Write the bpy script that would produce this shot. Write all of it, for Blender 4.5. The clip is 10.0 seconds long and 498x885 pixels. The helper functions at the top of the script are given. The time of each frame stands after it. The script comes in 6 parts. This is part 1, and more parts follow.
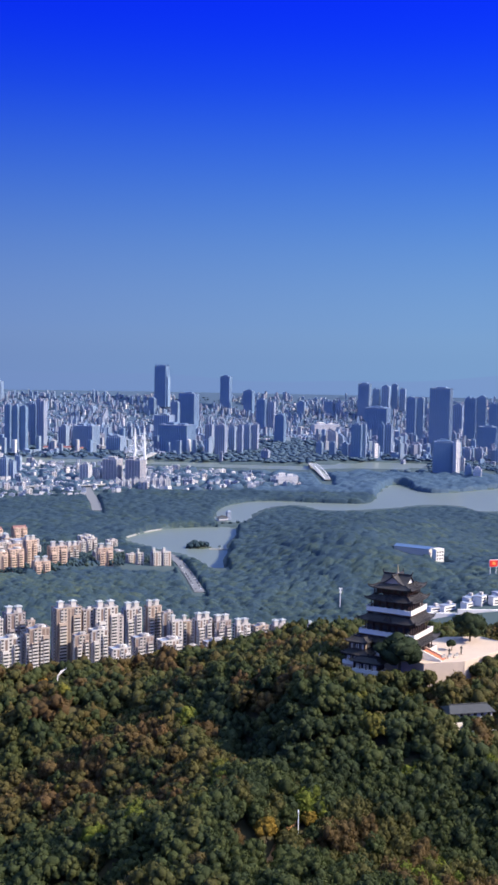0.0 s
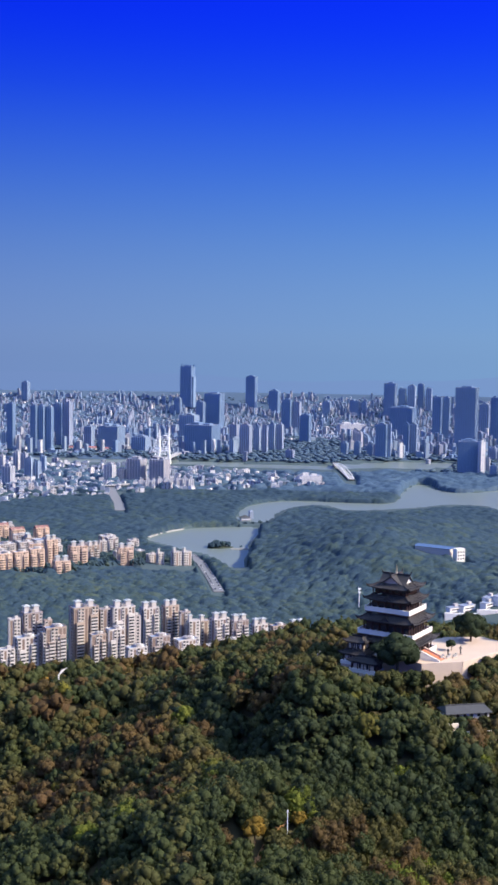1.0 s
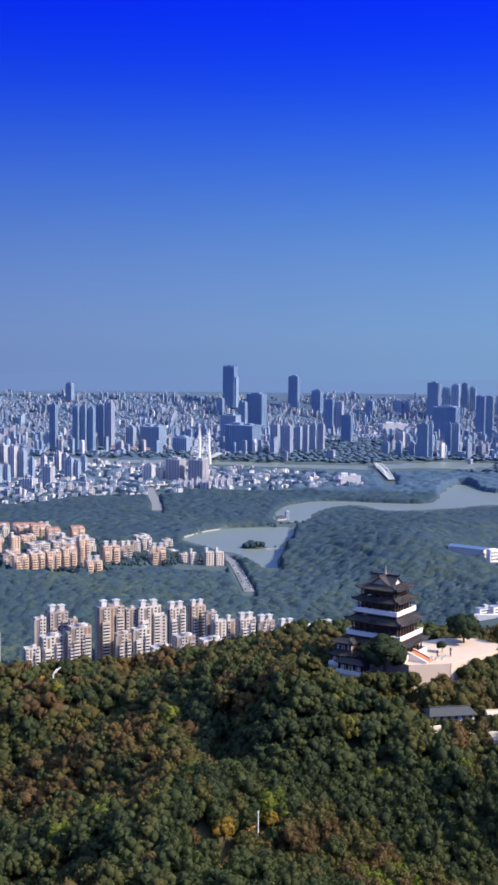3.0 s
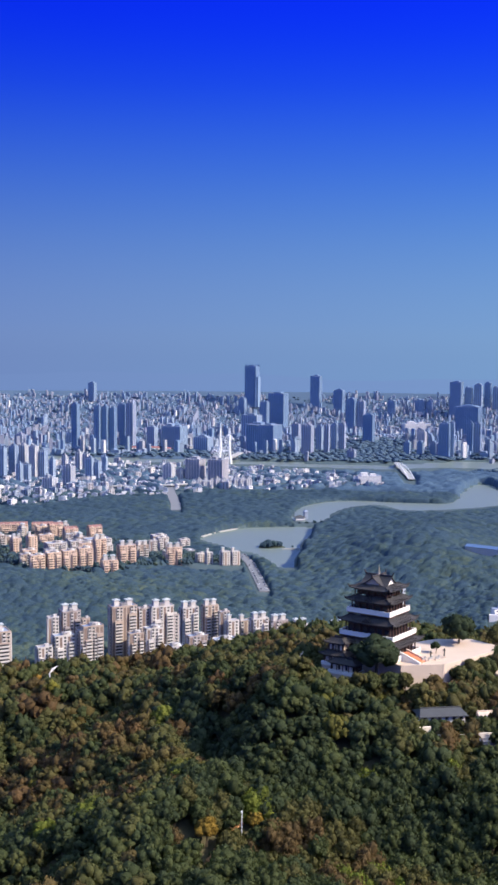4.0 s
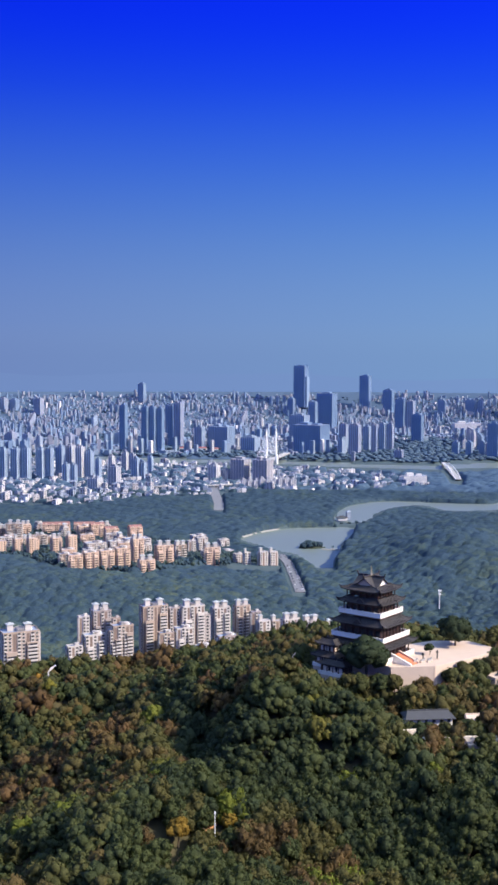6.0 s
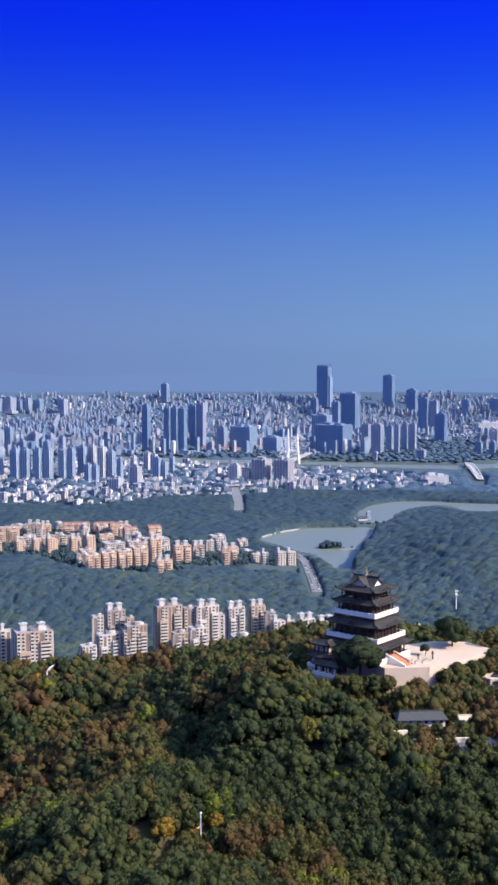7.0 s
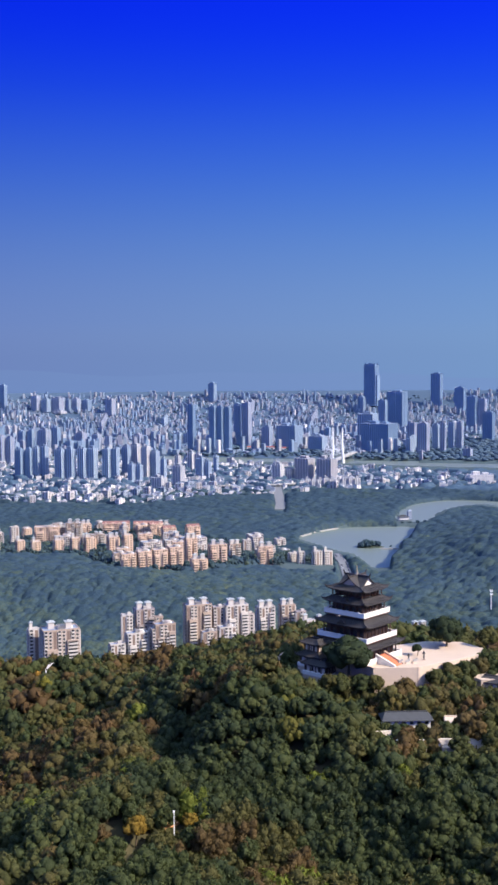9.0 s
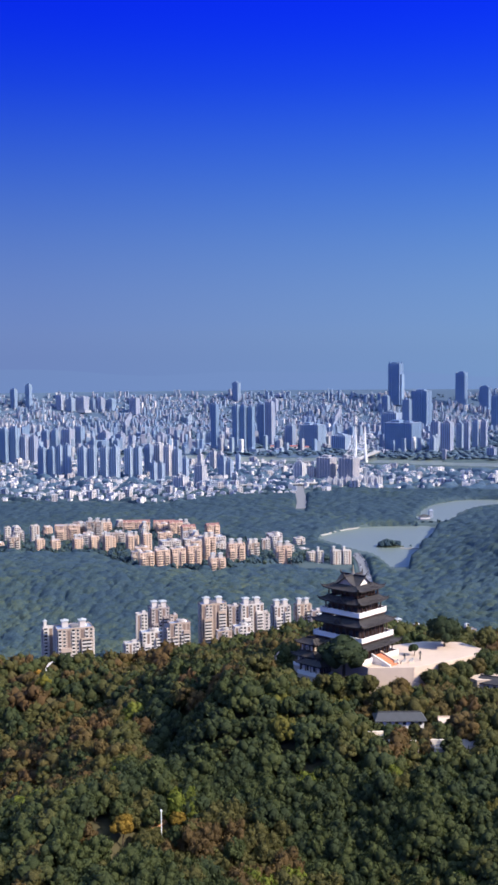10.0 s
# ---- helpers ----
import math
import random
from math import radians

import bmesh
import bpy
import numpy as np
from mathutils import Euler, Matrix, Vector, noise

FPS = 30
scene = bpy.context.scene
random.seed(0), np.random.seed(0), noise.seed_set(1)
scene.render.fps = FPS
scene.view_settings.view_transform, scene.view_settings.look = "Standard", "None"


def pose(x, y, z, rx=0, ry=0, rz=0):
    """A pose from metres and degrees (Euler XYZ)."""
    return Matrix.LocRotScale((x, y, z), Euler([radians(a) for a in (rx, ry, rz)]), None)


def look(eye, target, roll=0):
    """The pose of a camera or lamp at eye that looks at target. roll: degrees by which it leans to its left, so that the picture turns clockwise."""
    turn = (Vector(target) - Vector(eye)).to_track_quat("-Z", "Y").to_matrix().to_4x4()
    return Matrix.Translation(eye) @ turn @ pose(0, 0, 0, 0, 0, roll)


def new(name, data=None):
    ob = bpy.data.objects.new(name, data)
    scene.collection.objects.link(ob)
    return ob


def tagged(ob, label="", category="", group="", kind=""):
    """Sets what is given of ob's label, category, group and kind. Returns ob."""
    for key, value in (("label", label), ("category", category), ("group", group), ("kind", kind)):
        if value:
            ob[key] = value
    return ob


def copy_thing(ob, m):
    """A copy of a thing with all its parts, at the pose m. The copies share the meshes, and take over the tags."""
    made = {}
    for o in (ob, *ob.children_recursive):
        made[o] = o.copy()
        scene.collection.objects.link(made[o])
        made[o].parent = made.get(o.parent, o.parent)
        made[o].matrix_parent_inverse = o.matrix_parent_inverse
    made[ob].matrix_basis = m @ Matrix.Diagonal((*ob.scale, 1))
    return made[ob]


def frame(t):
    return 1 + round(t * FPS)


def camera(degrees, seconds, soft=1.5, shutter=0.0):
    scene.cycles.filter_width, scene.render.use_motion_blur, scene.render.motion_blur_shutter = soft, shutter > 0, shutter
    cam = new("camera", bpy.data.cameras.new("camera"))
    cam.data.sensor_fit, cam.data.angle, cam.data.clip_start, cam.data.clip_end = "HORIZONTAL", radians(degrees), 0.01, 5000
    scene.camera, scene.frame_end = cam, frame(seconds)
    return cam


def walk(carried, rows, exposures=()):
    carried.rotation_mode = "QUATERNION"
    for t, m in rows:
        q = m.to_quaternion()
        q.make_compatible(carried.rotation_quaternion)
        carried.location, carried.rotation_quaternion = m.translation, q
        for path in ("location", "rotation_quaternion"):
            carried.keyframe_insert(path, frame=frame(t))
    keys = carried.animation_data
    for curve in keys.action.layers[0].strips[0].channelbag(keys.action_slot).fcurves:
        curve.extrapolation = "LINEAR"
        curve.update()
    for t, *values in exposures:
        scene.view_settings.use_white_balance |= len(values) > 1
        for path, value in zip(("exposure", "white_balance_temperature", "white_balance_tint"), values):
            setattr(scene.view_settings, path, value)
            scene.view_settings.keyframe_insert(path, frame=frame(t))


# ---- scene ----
cam = camera(25.0, 10.0, soft=2.9)
PATH = [
    (0, (-104.174, -401.287, 302.339), (-103.937, -399.307, 302.19), 1.1),
    (0.5, (-98.546, -401.792, 302.339), (-98.334, -399.809, 302.189), 1.0),
    (1, (-92.969, -402.253, 302.372), (-92.782, -400.267, 302.222), 0.9),
    (1.5, (-87.447, -402.721, 302.412), (-87.283, -400.733, 302.262), 0.8),
    (2, (-82.163, -403.034, 302.483), (-82.021, -401.045, 302.332), 0.8),
    (3.5, (-65.163, -403.932, 302.84), (-65.082, -401.94, 302.689), 0.5),
    (4, (-59.384, -403.998, 302.864), (-59.326, -402.004, 302.712), 0.5),
    (4.5, (-53.602, -403.895, 302.842), (-53.569, -401.901, 302.69), 0.4),
    (5, (-47.878, -403.675, 302.826), (-47.87, -401.68, 302.674), 0.2),
    (5.5, (-42.057, -403.379, 302.789), (-42.073, -401.385, 302.637), 0.2),
    (7, (-24.871, -402.072, 302.692), (-24.956, -400.079, 302.54), -0.0),
    (7.5, (-19.244, -401.642, 302.62), (-19.353, -399.651, 302.467), -0.1),
    (8, (-13.53, -401.159, 302.541), (-13.661, -399.169, 302.388), -0.2),
    (8.5, (-7.915, -400.565, 302.498), (-8.07, -398.576, 302.344), -0.3),
    (9, (-2.337, -399.867, 302.405), (-2.515, -397.881, 302.252), -0.4),
    (9.5, (3.134, -399.002, 302.286), (2.933, -397.018, 302.132), -0.5),
    (10, (8.564, -398.063, 302.175), (8.339, -396.082, 302.021), -0.5),
]
walk(cam, [(t, look(eye, target, roll)) for t, eye, target, roll in PATH])

# ------------------------------------------------------------------ sky, sun
SUN_AZIMUTH, SUN_HEIGHT = -19.0, 36.0      # degrees: from +x towards +y; over the horizon
world = bpy.data.worlds.new("sky")
scene.world = world
world.use_nodes = True
wn, wl = world.node_tree.nodes, world.node_tree.links
wn.clear()
w_out, w_bg = wn.new("ShaderNodeOutputWorld"), wn.new("ShaderNodeBackground")
w_sky, w_co, w_sep = wn.new("ShaderNodeTexSky"), wn.new("ShaderNodeTexCoord"), wn.new("ShaderNodeSeparateXYZ")
w_sky.sky_type, w_sky.sun_disc = "NISHITA", False
w_sky.sun_elevation, w_sky.sun_rotation = radians(SUN_HEIGHT), radians(90 - SUN_AZIMUTH)
w_sky.dust_density = 1.0
w_ramp, w_up, w_gain, w_mix = wn.new("ShaderNodeValToRGB"), wn.new("ShaderNodeMapRange"), wn.new("ShaderNodeVectorMath"), wn.new("ShaderNodeMix")
w_mix.data_type = "RGBA"
SKY = ((0.00, (0.1054, 0.1705, 0.3379)), (0.03, (0.1147, 0.1860, 0.3627)), (0.10, (0.0650, 0.1450, 0.3850)), (0.163, (0.0260, 0.0920, 0.4250)), (0.229, (0.0037, 0.0372, 0.4960)), (0.31, (0.0002, 0.0043, 0.5828)), (0.45, (0.0062, 0.0372, 0.4340)))
w_ramp.color_ramp.interpolation = "B_SPLINE"
while len(w_ramp.color_ramp.elements) < len(SKY):
    w_ramp.color_ramp.elements.new(0.5)
for stop, (at, colour) in zip(w_ramp.color_ramp.elements, SKY):
    stop.position, stop.color = at, (*colour, 1)
w_gain.operation = "SCALE"
w_gain.inputs["Scale"].default_value = 0.28
w_up.inputs["From Min"].default_value, w_up.inputs["From Max"].default_value = 0.36, 0.70
wl.new(w_co.outputs["Generated"], w_sep.inputs[0])
wl.new(w_sep.outputs["Z"], w_ramp.inputs["Fac"])
wl.new(w_sep.outputs["Z"], w_up.inputs["Value"])
wl.new(w_sky.outputs["Color"], w_gain.inputs[0])
wl.new(w_up.outputs["Result"], w_mix.inputs["Factor"])
# the sky turns from violet-blue to azure towards the sun
w_side, w_hue, w_tone = wn.new("ShaderNodeMapRange"), wn.new("ShaderNodeMix"), wn.new("ShaderNodeMix")
w_hue.data_type = w_tone.data_type = "RGBA"
w_tone.blend_type = "MULTIPLY"
w_side.inputs["From Min"].default_value, w_side.inputs["From Max"].default_value = -0.30, 0.30
w_hue.inputs["A"].default_value, w_hue.inputs["B"].default_value = (0.89, 0.84, 0.90, 1), (1.07, 1.19, 1.06, 1)
w_tone.inputs["Factor"].default_value = 1.0
wl.new(w_sep.outputs["X"], w_side.inputs["Value"])
wl.new(w_side.outputs["Result"], w_hue.inputs["Factor"])
wl.new(w_ramp.outputs["Color"], w_tone.inputs["A"])
wl.new(w_hue.outputs["Result"], w_tone.inputs["B"])
wl.new(w_tone.outputs["Result"], w_mix.inputs["A"])
wl.new(w_gain.outputs["Vector"], w_mix.inputs["B"])
wl.new(w_mix.outputs["Result"], w_bg.inputs["Color"])
w_bg.inputs["Strength"].default_value = 1.0
wl.new(w_bg.outputs[0], w_out.inputs["Surface"])

sun = new("sun", bpy.data.lights.new("sun", "SUN"))
sun.data.energy, sun.data.angle, sun.data.color = 4.6, radians(0.53), (1.0, 0.86, 0.70)
_a, _h = radians(SUN_AZIMUTH), radians(SUN_HEIGHT)
_s = Vector((math.cos(_a) * math.cos(_h), math.sin(_a) * math.cos(_h), math.sin(_h)))
sun.matrix_world = look(_s * 900, (0, 0, 0))
scene.view_settings.exposure = 0.74

# ------------------------------------------------------------------ the lie of the land
EYE = (-48.0, -404.0)          # middle of the flight line, in plan
LAKE_NEAR = [(-97, 1443), (-58, 1521), (-12, 1572), (39, 1586), (120, 1587), (104, 1505), (99, 1440), (73, 1368), (79, 1310), (57, 1230),
             (56, 1122), (33, 1114), (18, 1197), (4, 1270), (-20, 1300), (-48, 1361)]
LAKE_MIDDLE = [(75, 1649), (100, 1818), (127, 1888), (190, 1960), (300, 1950), (262, 1885), (205, 1840), (165, 1750), (148, 1671), (124, 1621)]
LAKE_FAR = [(180, 1863), (251, 1946), (304, 1938), (368, 1922), (439, 1915), (499, 2126), (569, 2291), (609, 2269),
            (595, 2141), (641, 2100), (851, 2233), (1022, 2265), (832, 1809), (618, 1780), (637, 1884), (536, 1908),
            (452, 1818), (306, 1782), (289, 1883)]
RIVER = [(-955, 2966), (-609, 3001), (-340, 2934), (-27, 2890), (133, 2816), (439, 2773), (667, 2897), (824, 2839),
         (776, 2668), (594, 2655), (409, 2595), (122, 2666), (-30, 2751), (-330, 2793), (-924, 2842)]
# spurs and gullies of the wooded hill: centre, reach along and across, rise, turn in degrees
SPURS = [(-60, -42, 23, 8, -8.0, 113), (-72, 46, 30, 17, -3.5, 0), (-154, 52, 18, 26, 7.0, 0),
         (-39, -42, 21, 14, 10.1, 91),
         (-127, 28, 26, 14, 14.6, 38),
         (-139, -2, 71, 36, -18.6, 40),
         (-29, -28, 70, 13, 7.8, 129),
         (-115, -109, 70, 14, -18.2, 5),
         (-134, -60, 71, 30, -18.8, 18),
         (-83, -105, 14, 28, 15.5, 115),
         (-165, 48, 23, 70, 18.6, 120),
         (4, -109, 56, 44, -18.1, 112)]


def rounded(poly):
    """The outline with its corners cut twice, as shores wear."""
    for _ in range(2):
        poly = [p for (ax, ay), (bx, by) in zip(poly, poly[1:] + poly[:1]) for p in ((0.78 * ax + 0.22 * bx, 0.78 * ay + 0.22 * by), (0.22 * ax + 0.78 * bx, 0.22 * ay + 0.78 * by))]
    return poly


LAKE_NEAR, LAKE_MIDDLE, LAKE_FAR = rounded(LAKE_NEAR), rounded(LAKE_MIDDLE), rounded(LAKE_FAR)


def inside(poly, x, y):
    """Which of the points x, y (arrays) lie inside the outline."""
    x, y = np.asarray(x, float), np.asarray(y, float)
    hit = np.zeros(x.shape, bool)
    for (ax, ay), (bx, by) in zip(poly, poly[1:] + poly[:1]):
        if ay != by:
            hit ^= ((ay > y) != (by > y)) & (x < (bx - ax) * (y - ay) / (by - ay) + ax)
    return hit


def ease(a, b, v):
    k = np.clip((v - a) / (b - a), 0, 1)
    return k * k * (3 - 2 * k)


def waves(x, y, size):
    """Gentle unevenness, about -1 to 1."""
    a, b = x / size, y / size
    return (np.sin(a + 1.7 * np.sin(0.61 * b)) + np.sin(1.31 * b + 1.3 * np.sin(0.83 * a)) + np.sin(0.7 * (a + b) + 2.1)) / 3


def ground(x, y):
    """Height of the ground, for arrays of x and y."""
    x, y = np.asarray(x, float), np.asarray(y, float)
    d = np.hypot(x - EYE[0], y - EYE[1])
    u = np.clip(d - 4300, 0, 580)
    plain = np.where(d > 4300, 302.0 - np.maximum(d, 4300) * (137.5 - 0.032 * u - 1.72e-4 * u * u) / 1989.0, 5.0)
    # low wooded hills between the peak and the lake
    for cx, cy, sx, sy, h in ((215, 1120, 110, 190, 40), (330, 1350, 150, 225, 34), (-330, 860, 260, 120, 34), (-300, 1080, 330, 170, 21),
                              (480, 900, 200, 200, 45), (300, 790, 90, 90, 14), (-900, 900, 300, 300, 60)):
        plain = plain + h * np.exp(-((x - cx) / sx) ** 2 - ((y - cy) / sy) ** 2)
    plain = plain + 1.5 * waves(x, y, 60) * (d < 4300)
    plain = plain - 2.5 * ease(-40, 60, x) * ease(1450, 1600, y) * (1 - ease(2050, 2200, y))      # low lake shores
    # the wooded peak with the tower
    u, v = (x + 40) / 100, (y + 30) / 100
    top = 180.8 + 10.0 * u + 6.8 * v - 9.0 * u * u + 3.8 * u * v - 7.3 * v * v
    for cx, cy, along, across, rise, turn in SPURS:
        c, s = math.cos(radians(turn)), math.sin(radians(turn))
        top = top + rise * np.exp(-(((x - cx) * c + (y - cy) * s) / along) ** 2 - ((-(x - cx) * s + (y - cy) * c) / across) ** 2)
    top = np.maximum(top, 100.0)
    r = np.hypot((x + 35) / 1.1, np.where(y < -60, (y + 60) * 0.55, (y + 60)))
    back = ease(110, 420, r)
    z = top * (1 - back) + plain * back
    for poly in (LAKE_NEAR, LAKE_MIDDLE, LAKE_FAR, RIVER):
        z = np.where(inside(poly, x, y), -3.0, z)
    return z


def ground_at(x, y):
    return float(ground(np.array([x]), np.array([y]))[0])

# ------------------------------------------------------------------ materials
def node_material(name):
    m = bpy.data.materials.new(name)
    m.use_nodes = True
    nt = m.node_tree
    return m, nt, nt.nodes["Principled BSDF"]


def calc(nt, op, a, b=None):
    n = nt.nodes.new("ShaderNodeMath")
    n.operation = op
    for k, v in enumerate((a, b)):
        if v is None:
            continue
        if isinstance(v, (int, float)):
            n.inputs[k].default_value = v
        else:
            nt.links.new(v, n.inputs[k])
    return n.outputs[0]


def blend(nt, factor, a, b, mode="MIX"):
    n = nt.nodes.new("ShaderNodeMix")
    n.data_type, n.blend_type = "RGBA", mode
    for socket, v in ((n.inputs["Factor"], factor), (n.inputs["A"], a), (n.inputs["B"], b)):
        if isinstance(v, (int, float)):
            socket.default_value = v
        elif isinstance(v, tuple):
            socket.default_value = (*v, 1)
        else:
            nt.links.new(v, socket)
    return n.outputs["Result"]


def grain(nt, coords, scale, detail=4.0):
    n = nt.nodes.new("ShaderNodeTexNoise")
    n.inputs["Scale"].default_value, n.inputs["Detail"].default_value = scale, detail
    nt.links.new(coords, n.inputs["Vector"])
    return n.outputs["Fac"]


def bumped(nt, bsdf, height, strength, distance):
    n = nt.nodes.new("ShaderNodeBump")
    n.inputs["Strength"].default_value, n.inputs["Distance"].default_value = strength, distance
    nt.links.new(height, n.inputs["Height"])
    nt.links.new(n.outputs[0], bsdf.inputs["Normal"])


def shade(c, k):
    return tuple(min(1.0, v * k) for v in c)


def surface(name, colour, rough=0.8, metal=0.0, vary=0.2, coarse=0.15, fine=2.0, bump=0.0, each=0.0, specular=0.4):
    """A plain material with grain and stains at two sizes. each: difference from object to object."""
    m, nt, bsdf = node_material(name)
    where = nt.nodes.new("ShaderNodeNewGeometry").outputs["Position"]
    big, small = grain(nt, where, coarse), grain(nt, where, fine, 6)
    c = blend(nt, big, shade(colour, 1 - vary), shade(colour, 1 + vary))
    c = blend(nt, calc(nt, "MULTIPLY", small, 0.5), c, shade(colour, 1 - 0.7 * vary))
    if each:
        r = nt.nodes.new("ShaderNodeObjectInfo").outputs["Random"]
        c = blend(nt, r, c, blend(nt, 1.0, c, (1 - each, 1 - each, 1 - 0.7 * each), "MULTIPLY"))
    nt.links.new(c, bsdf.inputs["Base Color"])
    bsdf.inputs["Roughness"].default_value, bsdf.inputs["Metallic"].default_value = rough, metal
    bsdf.inputs["Specular IOR Level"].default_value = specular
    if bump:
        bumped(nt, bsdf, small, 0.6, bump)
    return m


def facade(name, wall, glass, floor=3.1, bay=3.4, share=0.55, each=0.3, rough_glass=0.3, mirror=0.6):
    """A wall with rows of windows too small to build one by one."""
    m, nt, bsdf = node_material(name)
    co = nt.nodes.new("ShaderNodeTexCoord")
    sep, nor = nt.nodes.new("ShaderNodeSeparateXYZ"), nt.nodes.new("ShaderNodeSeparateXYZ")
    nt.links.new(co.outputs["Object"], sep.inputs[0])
    nt.links.new(co.outputs["Normal"], nor.inputs[0])
    nx, ny, nz = (calc(nt, "ABSOLUTE", nor.outputs[k]) for k in range(3))
    along = calc(nt, "ADD", calc(nt, "MULTIPLY", sep.outputs[0], ny), calc(nt, "MULTIPLY", sep.outputs[1], nx))
    row = calc(nt, "PINGPONG", calc(nt, "DIVIDE", sep.outputs[2], floor), 0.5)
    col = calc(nt, "PINGPONG", calc(nt, "DIVIDE", along, bay), 0.5)
    mask = calc(nt, "MULTIPLY", calc(nt, "GREATER_THAN", row, 0.5 * (1 - share)), calc(nt, "GREATER_THAN", col, 0.14))
    mask = calc(nt, "MULTIPLY", mask, calc(nt, "LESS_THAN", nz, 0.5))
    where = nt.nodes.new("ShaderNodeNewGeometry").outputs["Position"]
    stain = grain(nt, where, 0.05)
    r = nt.nodes.new("ShaderNodeObjectInfo").outputs["Random"]
    w = blend(nt, stain, shade(wall, 0.85), shade(wall, 1.1))
    w = blend(nt, r, w, blend(nt, 1.0, w, (1 - each, 1 - 0.8 * each, 1 - 0.55 * each), "MULTIPLY"))
    g = blend(nt, grain(nt, where, 0.6, 2), shade(glass, 0.7), shade(glass, 1.35))
    nt.links.new(blend(nt, mask, w, g), bsdf.inputs["Base Color"])
    nt.links.new(calc(nt, "MULTIPLY", mask, mirror), bsdf.inputs["Metallic"])
    nt.links.new(calc(nt, "SUBTRACT", 0.8, calc(nt, "MULTIPLY", mask, 0.8 - rough_glass)), bsdf.inputs["Roughness"])
    return m


def foliage(name, stops, rough=0.7, fine=1.6, bump=0.25, coarse=0.02, lively=1.0, through_leaf=0.3):
    """Leaves; each tree carries its own tint, 0 to 1, from the first colour to the last."""
    m, nt, bsdf = node_material(name)
    at = nt.nodes.new("ShaderNodeAttribute")
    at.attribute_name = "tint"
    ramp = nt.nodes.new("ShaderNodeValToRGB")
    while len(ramp.color_ramp.elements) < len(stops):
        ramp.color_ramp.elements.new(0.5)
    for e, (p, c) in zip(ramp.color_ramp.elements, stops):
        e.position, e.color = p, (*c, 1)
    nt.links.new(at.outputs["Fac"], ramp.inputs["Fac"])
    where = nt.nodes.new("ShaderNodeNewGeometry")
    small = grain(nt, where.outputs["Position"], fine, 5)
    big = grain(nt, where.outputs["Position"], coarse, 2)
    c = blend(nt, 1.0, ramp.outputs["Color"], blend(nt, small, tuple(1 - v * lively for v in (0.65, 0.62, 0.65)), tuple(1 + v * lively for v in (0.65, 0.6, 0.5))), "MULTIPLY")
    c = blend(nt, 1.0, c, blend(nt, big, (0.75, 0.78, 0.8), (1.25, 1.2, 1.15)), "MULTIPLY")
    c = blend(nt, 1.0, c, blend(nt, where.outputs["Random Per Island"], tuple(1 - v * lively for v in (0.17, 0.16, 0.17)), tuple(1 + v * lively for v in (0.17, 0.15, 0.12))), "MULTIPLY")
    nt.links.new(c, bsdf.inputs["Base Color"])
    bsdf.inputs["Roughness"].default_value = rough
    bsdf.inputs["Specular IOR Level"].default_value = 0.12
    # light that comes through the leaves
    glow, mix = nt.nodes.new("ShaderNodeBsdfTranslucent"), nt.nodes.new("ShaderNodeMixShader")
    nt.links.new(blend(nt, 1.0, c, (1.25, 1.35, 0.9), "MULTIPLY"), glow.inputs["Color"])
    mix.inputs[0].default_value = through_leaf
    nt.links.new(bsdf.outputs[0], mix.inputs[1])
    nt.links.new(glow.outputs[0], mix.inputs[2])
    nt.links.new(mix.outputs[0], nt.nodes["Material Output"].inputs["Surface"])
    if bump:
        bumped(nt, bsdf, small, 0.8, bump)
    return m


LEAVES = foliage("leaves", ((0.0, (0.031, 0.047, 0.028)), (0.25, (0.050, 0.066, 0.029)), (0.45, (0.076, 0.075, 0.031)),
                            (0.62, (0.094, 0.061, 0.033)), (0.80, (0.104, 0.130, 0.026)), (1.0, (0.270, 0.135, 0.030))), fine=2.3, bump=0.45, lively=1.25)
# leaves of the plain: haze is put into these blue leaf colours
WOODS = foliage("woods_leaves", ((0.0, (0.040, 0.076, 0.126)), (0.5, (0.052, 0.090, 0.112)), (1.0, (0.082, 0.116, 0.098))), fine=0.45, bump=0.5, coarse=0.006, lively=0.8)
FAR_WOODS = foliage("far_belts_haze", ((0.0, (0.050, 0.092, 0.158)), (1.0, (0.068, 0.110, 0.160))), fine=0.2, bump=0.0, coarse=0.004, lively=0.3, through_leaf=0.1)
BARK = surface("bark", (0.10, 0.075, 0.05), 0.9, vary=0.35, fine=6)
SOIL = surface("woodland_soil", (0.045, 0.060, 0.040), 0.95, vary=0.4, coarse=0.01, fine=0.5)
PAVING = surface("pink_paving", (0.51, 0.41, 0.33), 0.8, vary=0.12, coarse=0.2, fine=1.5)
STONE = surface("pale_stone", (0.58, 0.47, 0.39), 0.85, vary=0.2, coarse=0.3, fine=2.5, bump=0.03)
RED_STEP = surface("red_carpet_steps", (0.55, 0.19, 0.10), 0.85, vary=0.15)
RED_TILE = surface("red_roof_tiles", (0.24, 0.13, 0.12), 0.8, vary=0.2, coarse=0.2)
TILE = surface("dark_roof_tiles", (0.037, 0.034, 0.037), 0.6, vary=0.35, coarse=0.5, fine=4, bump=0.05)
TILE_BLUE = surface("slate_roof", (0.055, 0.060, 0.068), 0.75, vary=0.3, coarse=0.5, fine=4)
PALE_TILE = surface("pale_slate_roof", (0.40, 0.44, 0.47), 0.6, vary=0.15)
TIMBER = surface("dark_red_timber", (0.058, 0.028, 0.024), 0.6, vary=0.3, fine=3)
CREAM_PLASTER = surface("cream_plaster", (0.70, 0.62, 0.52), 0.8, vary=0.2, coarse=0.5)
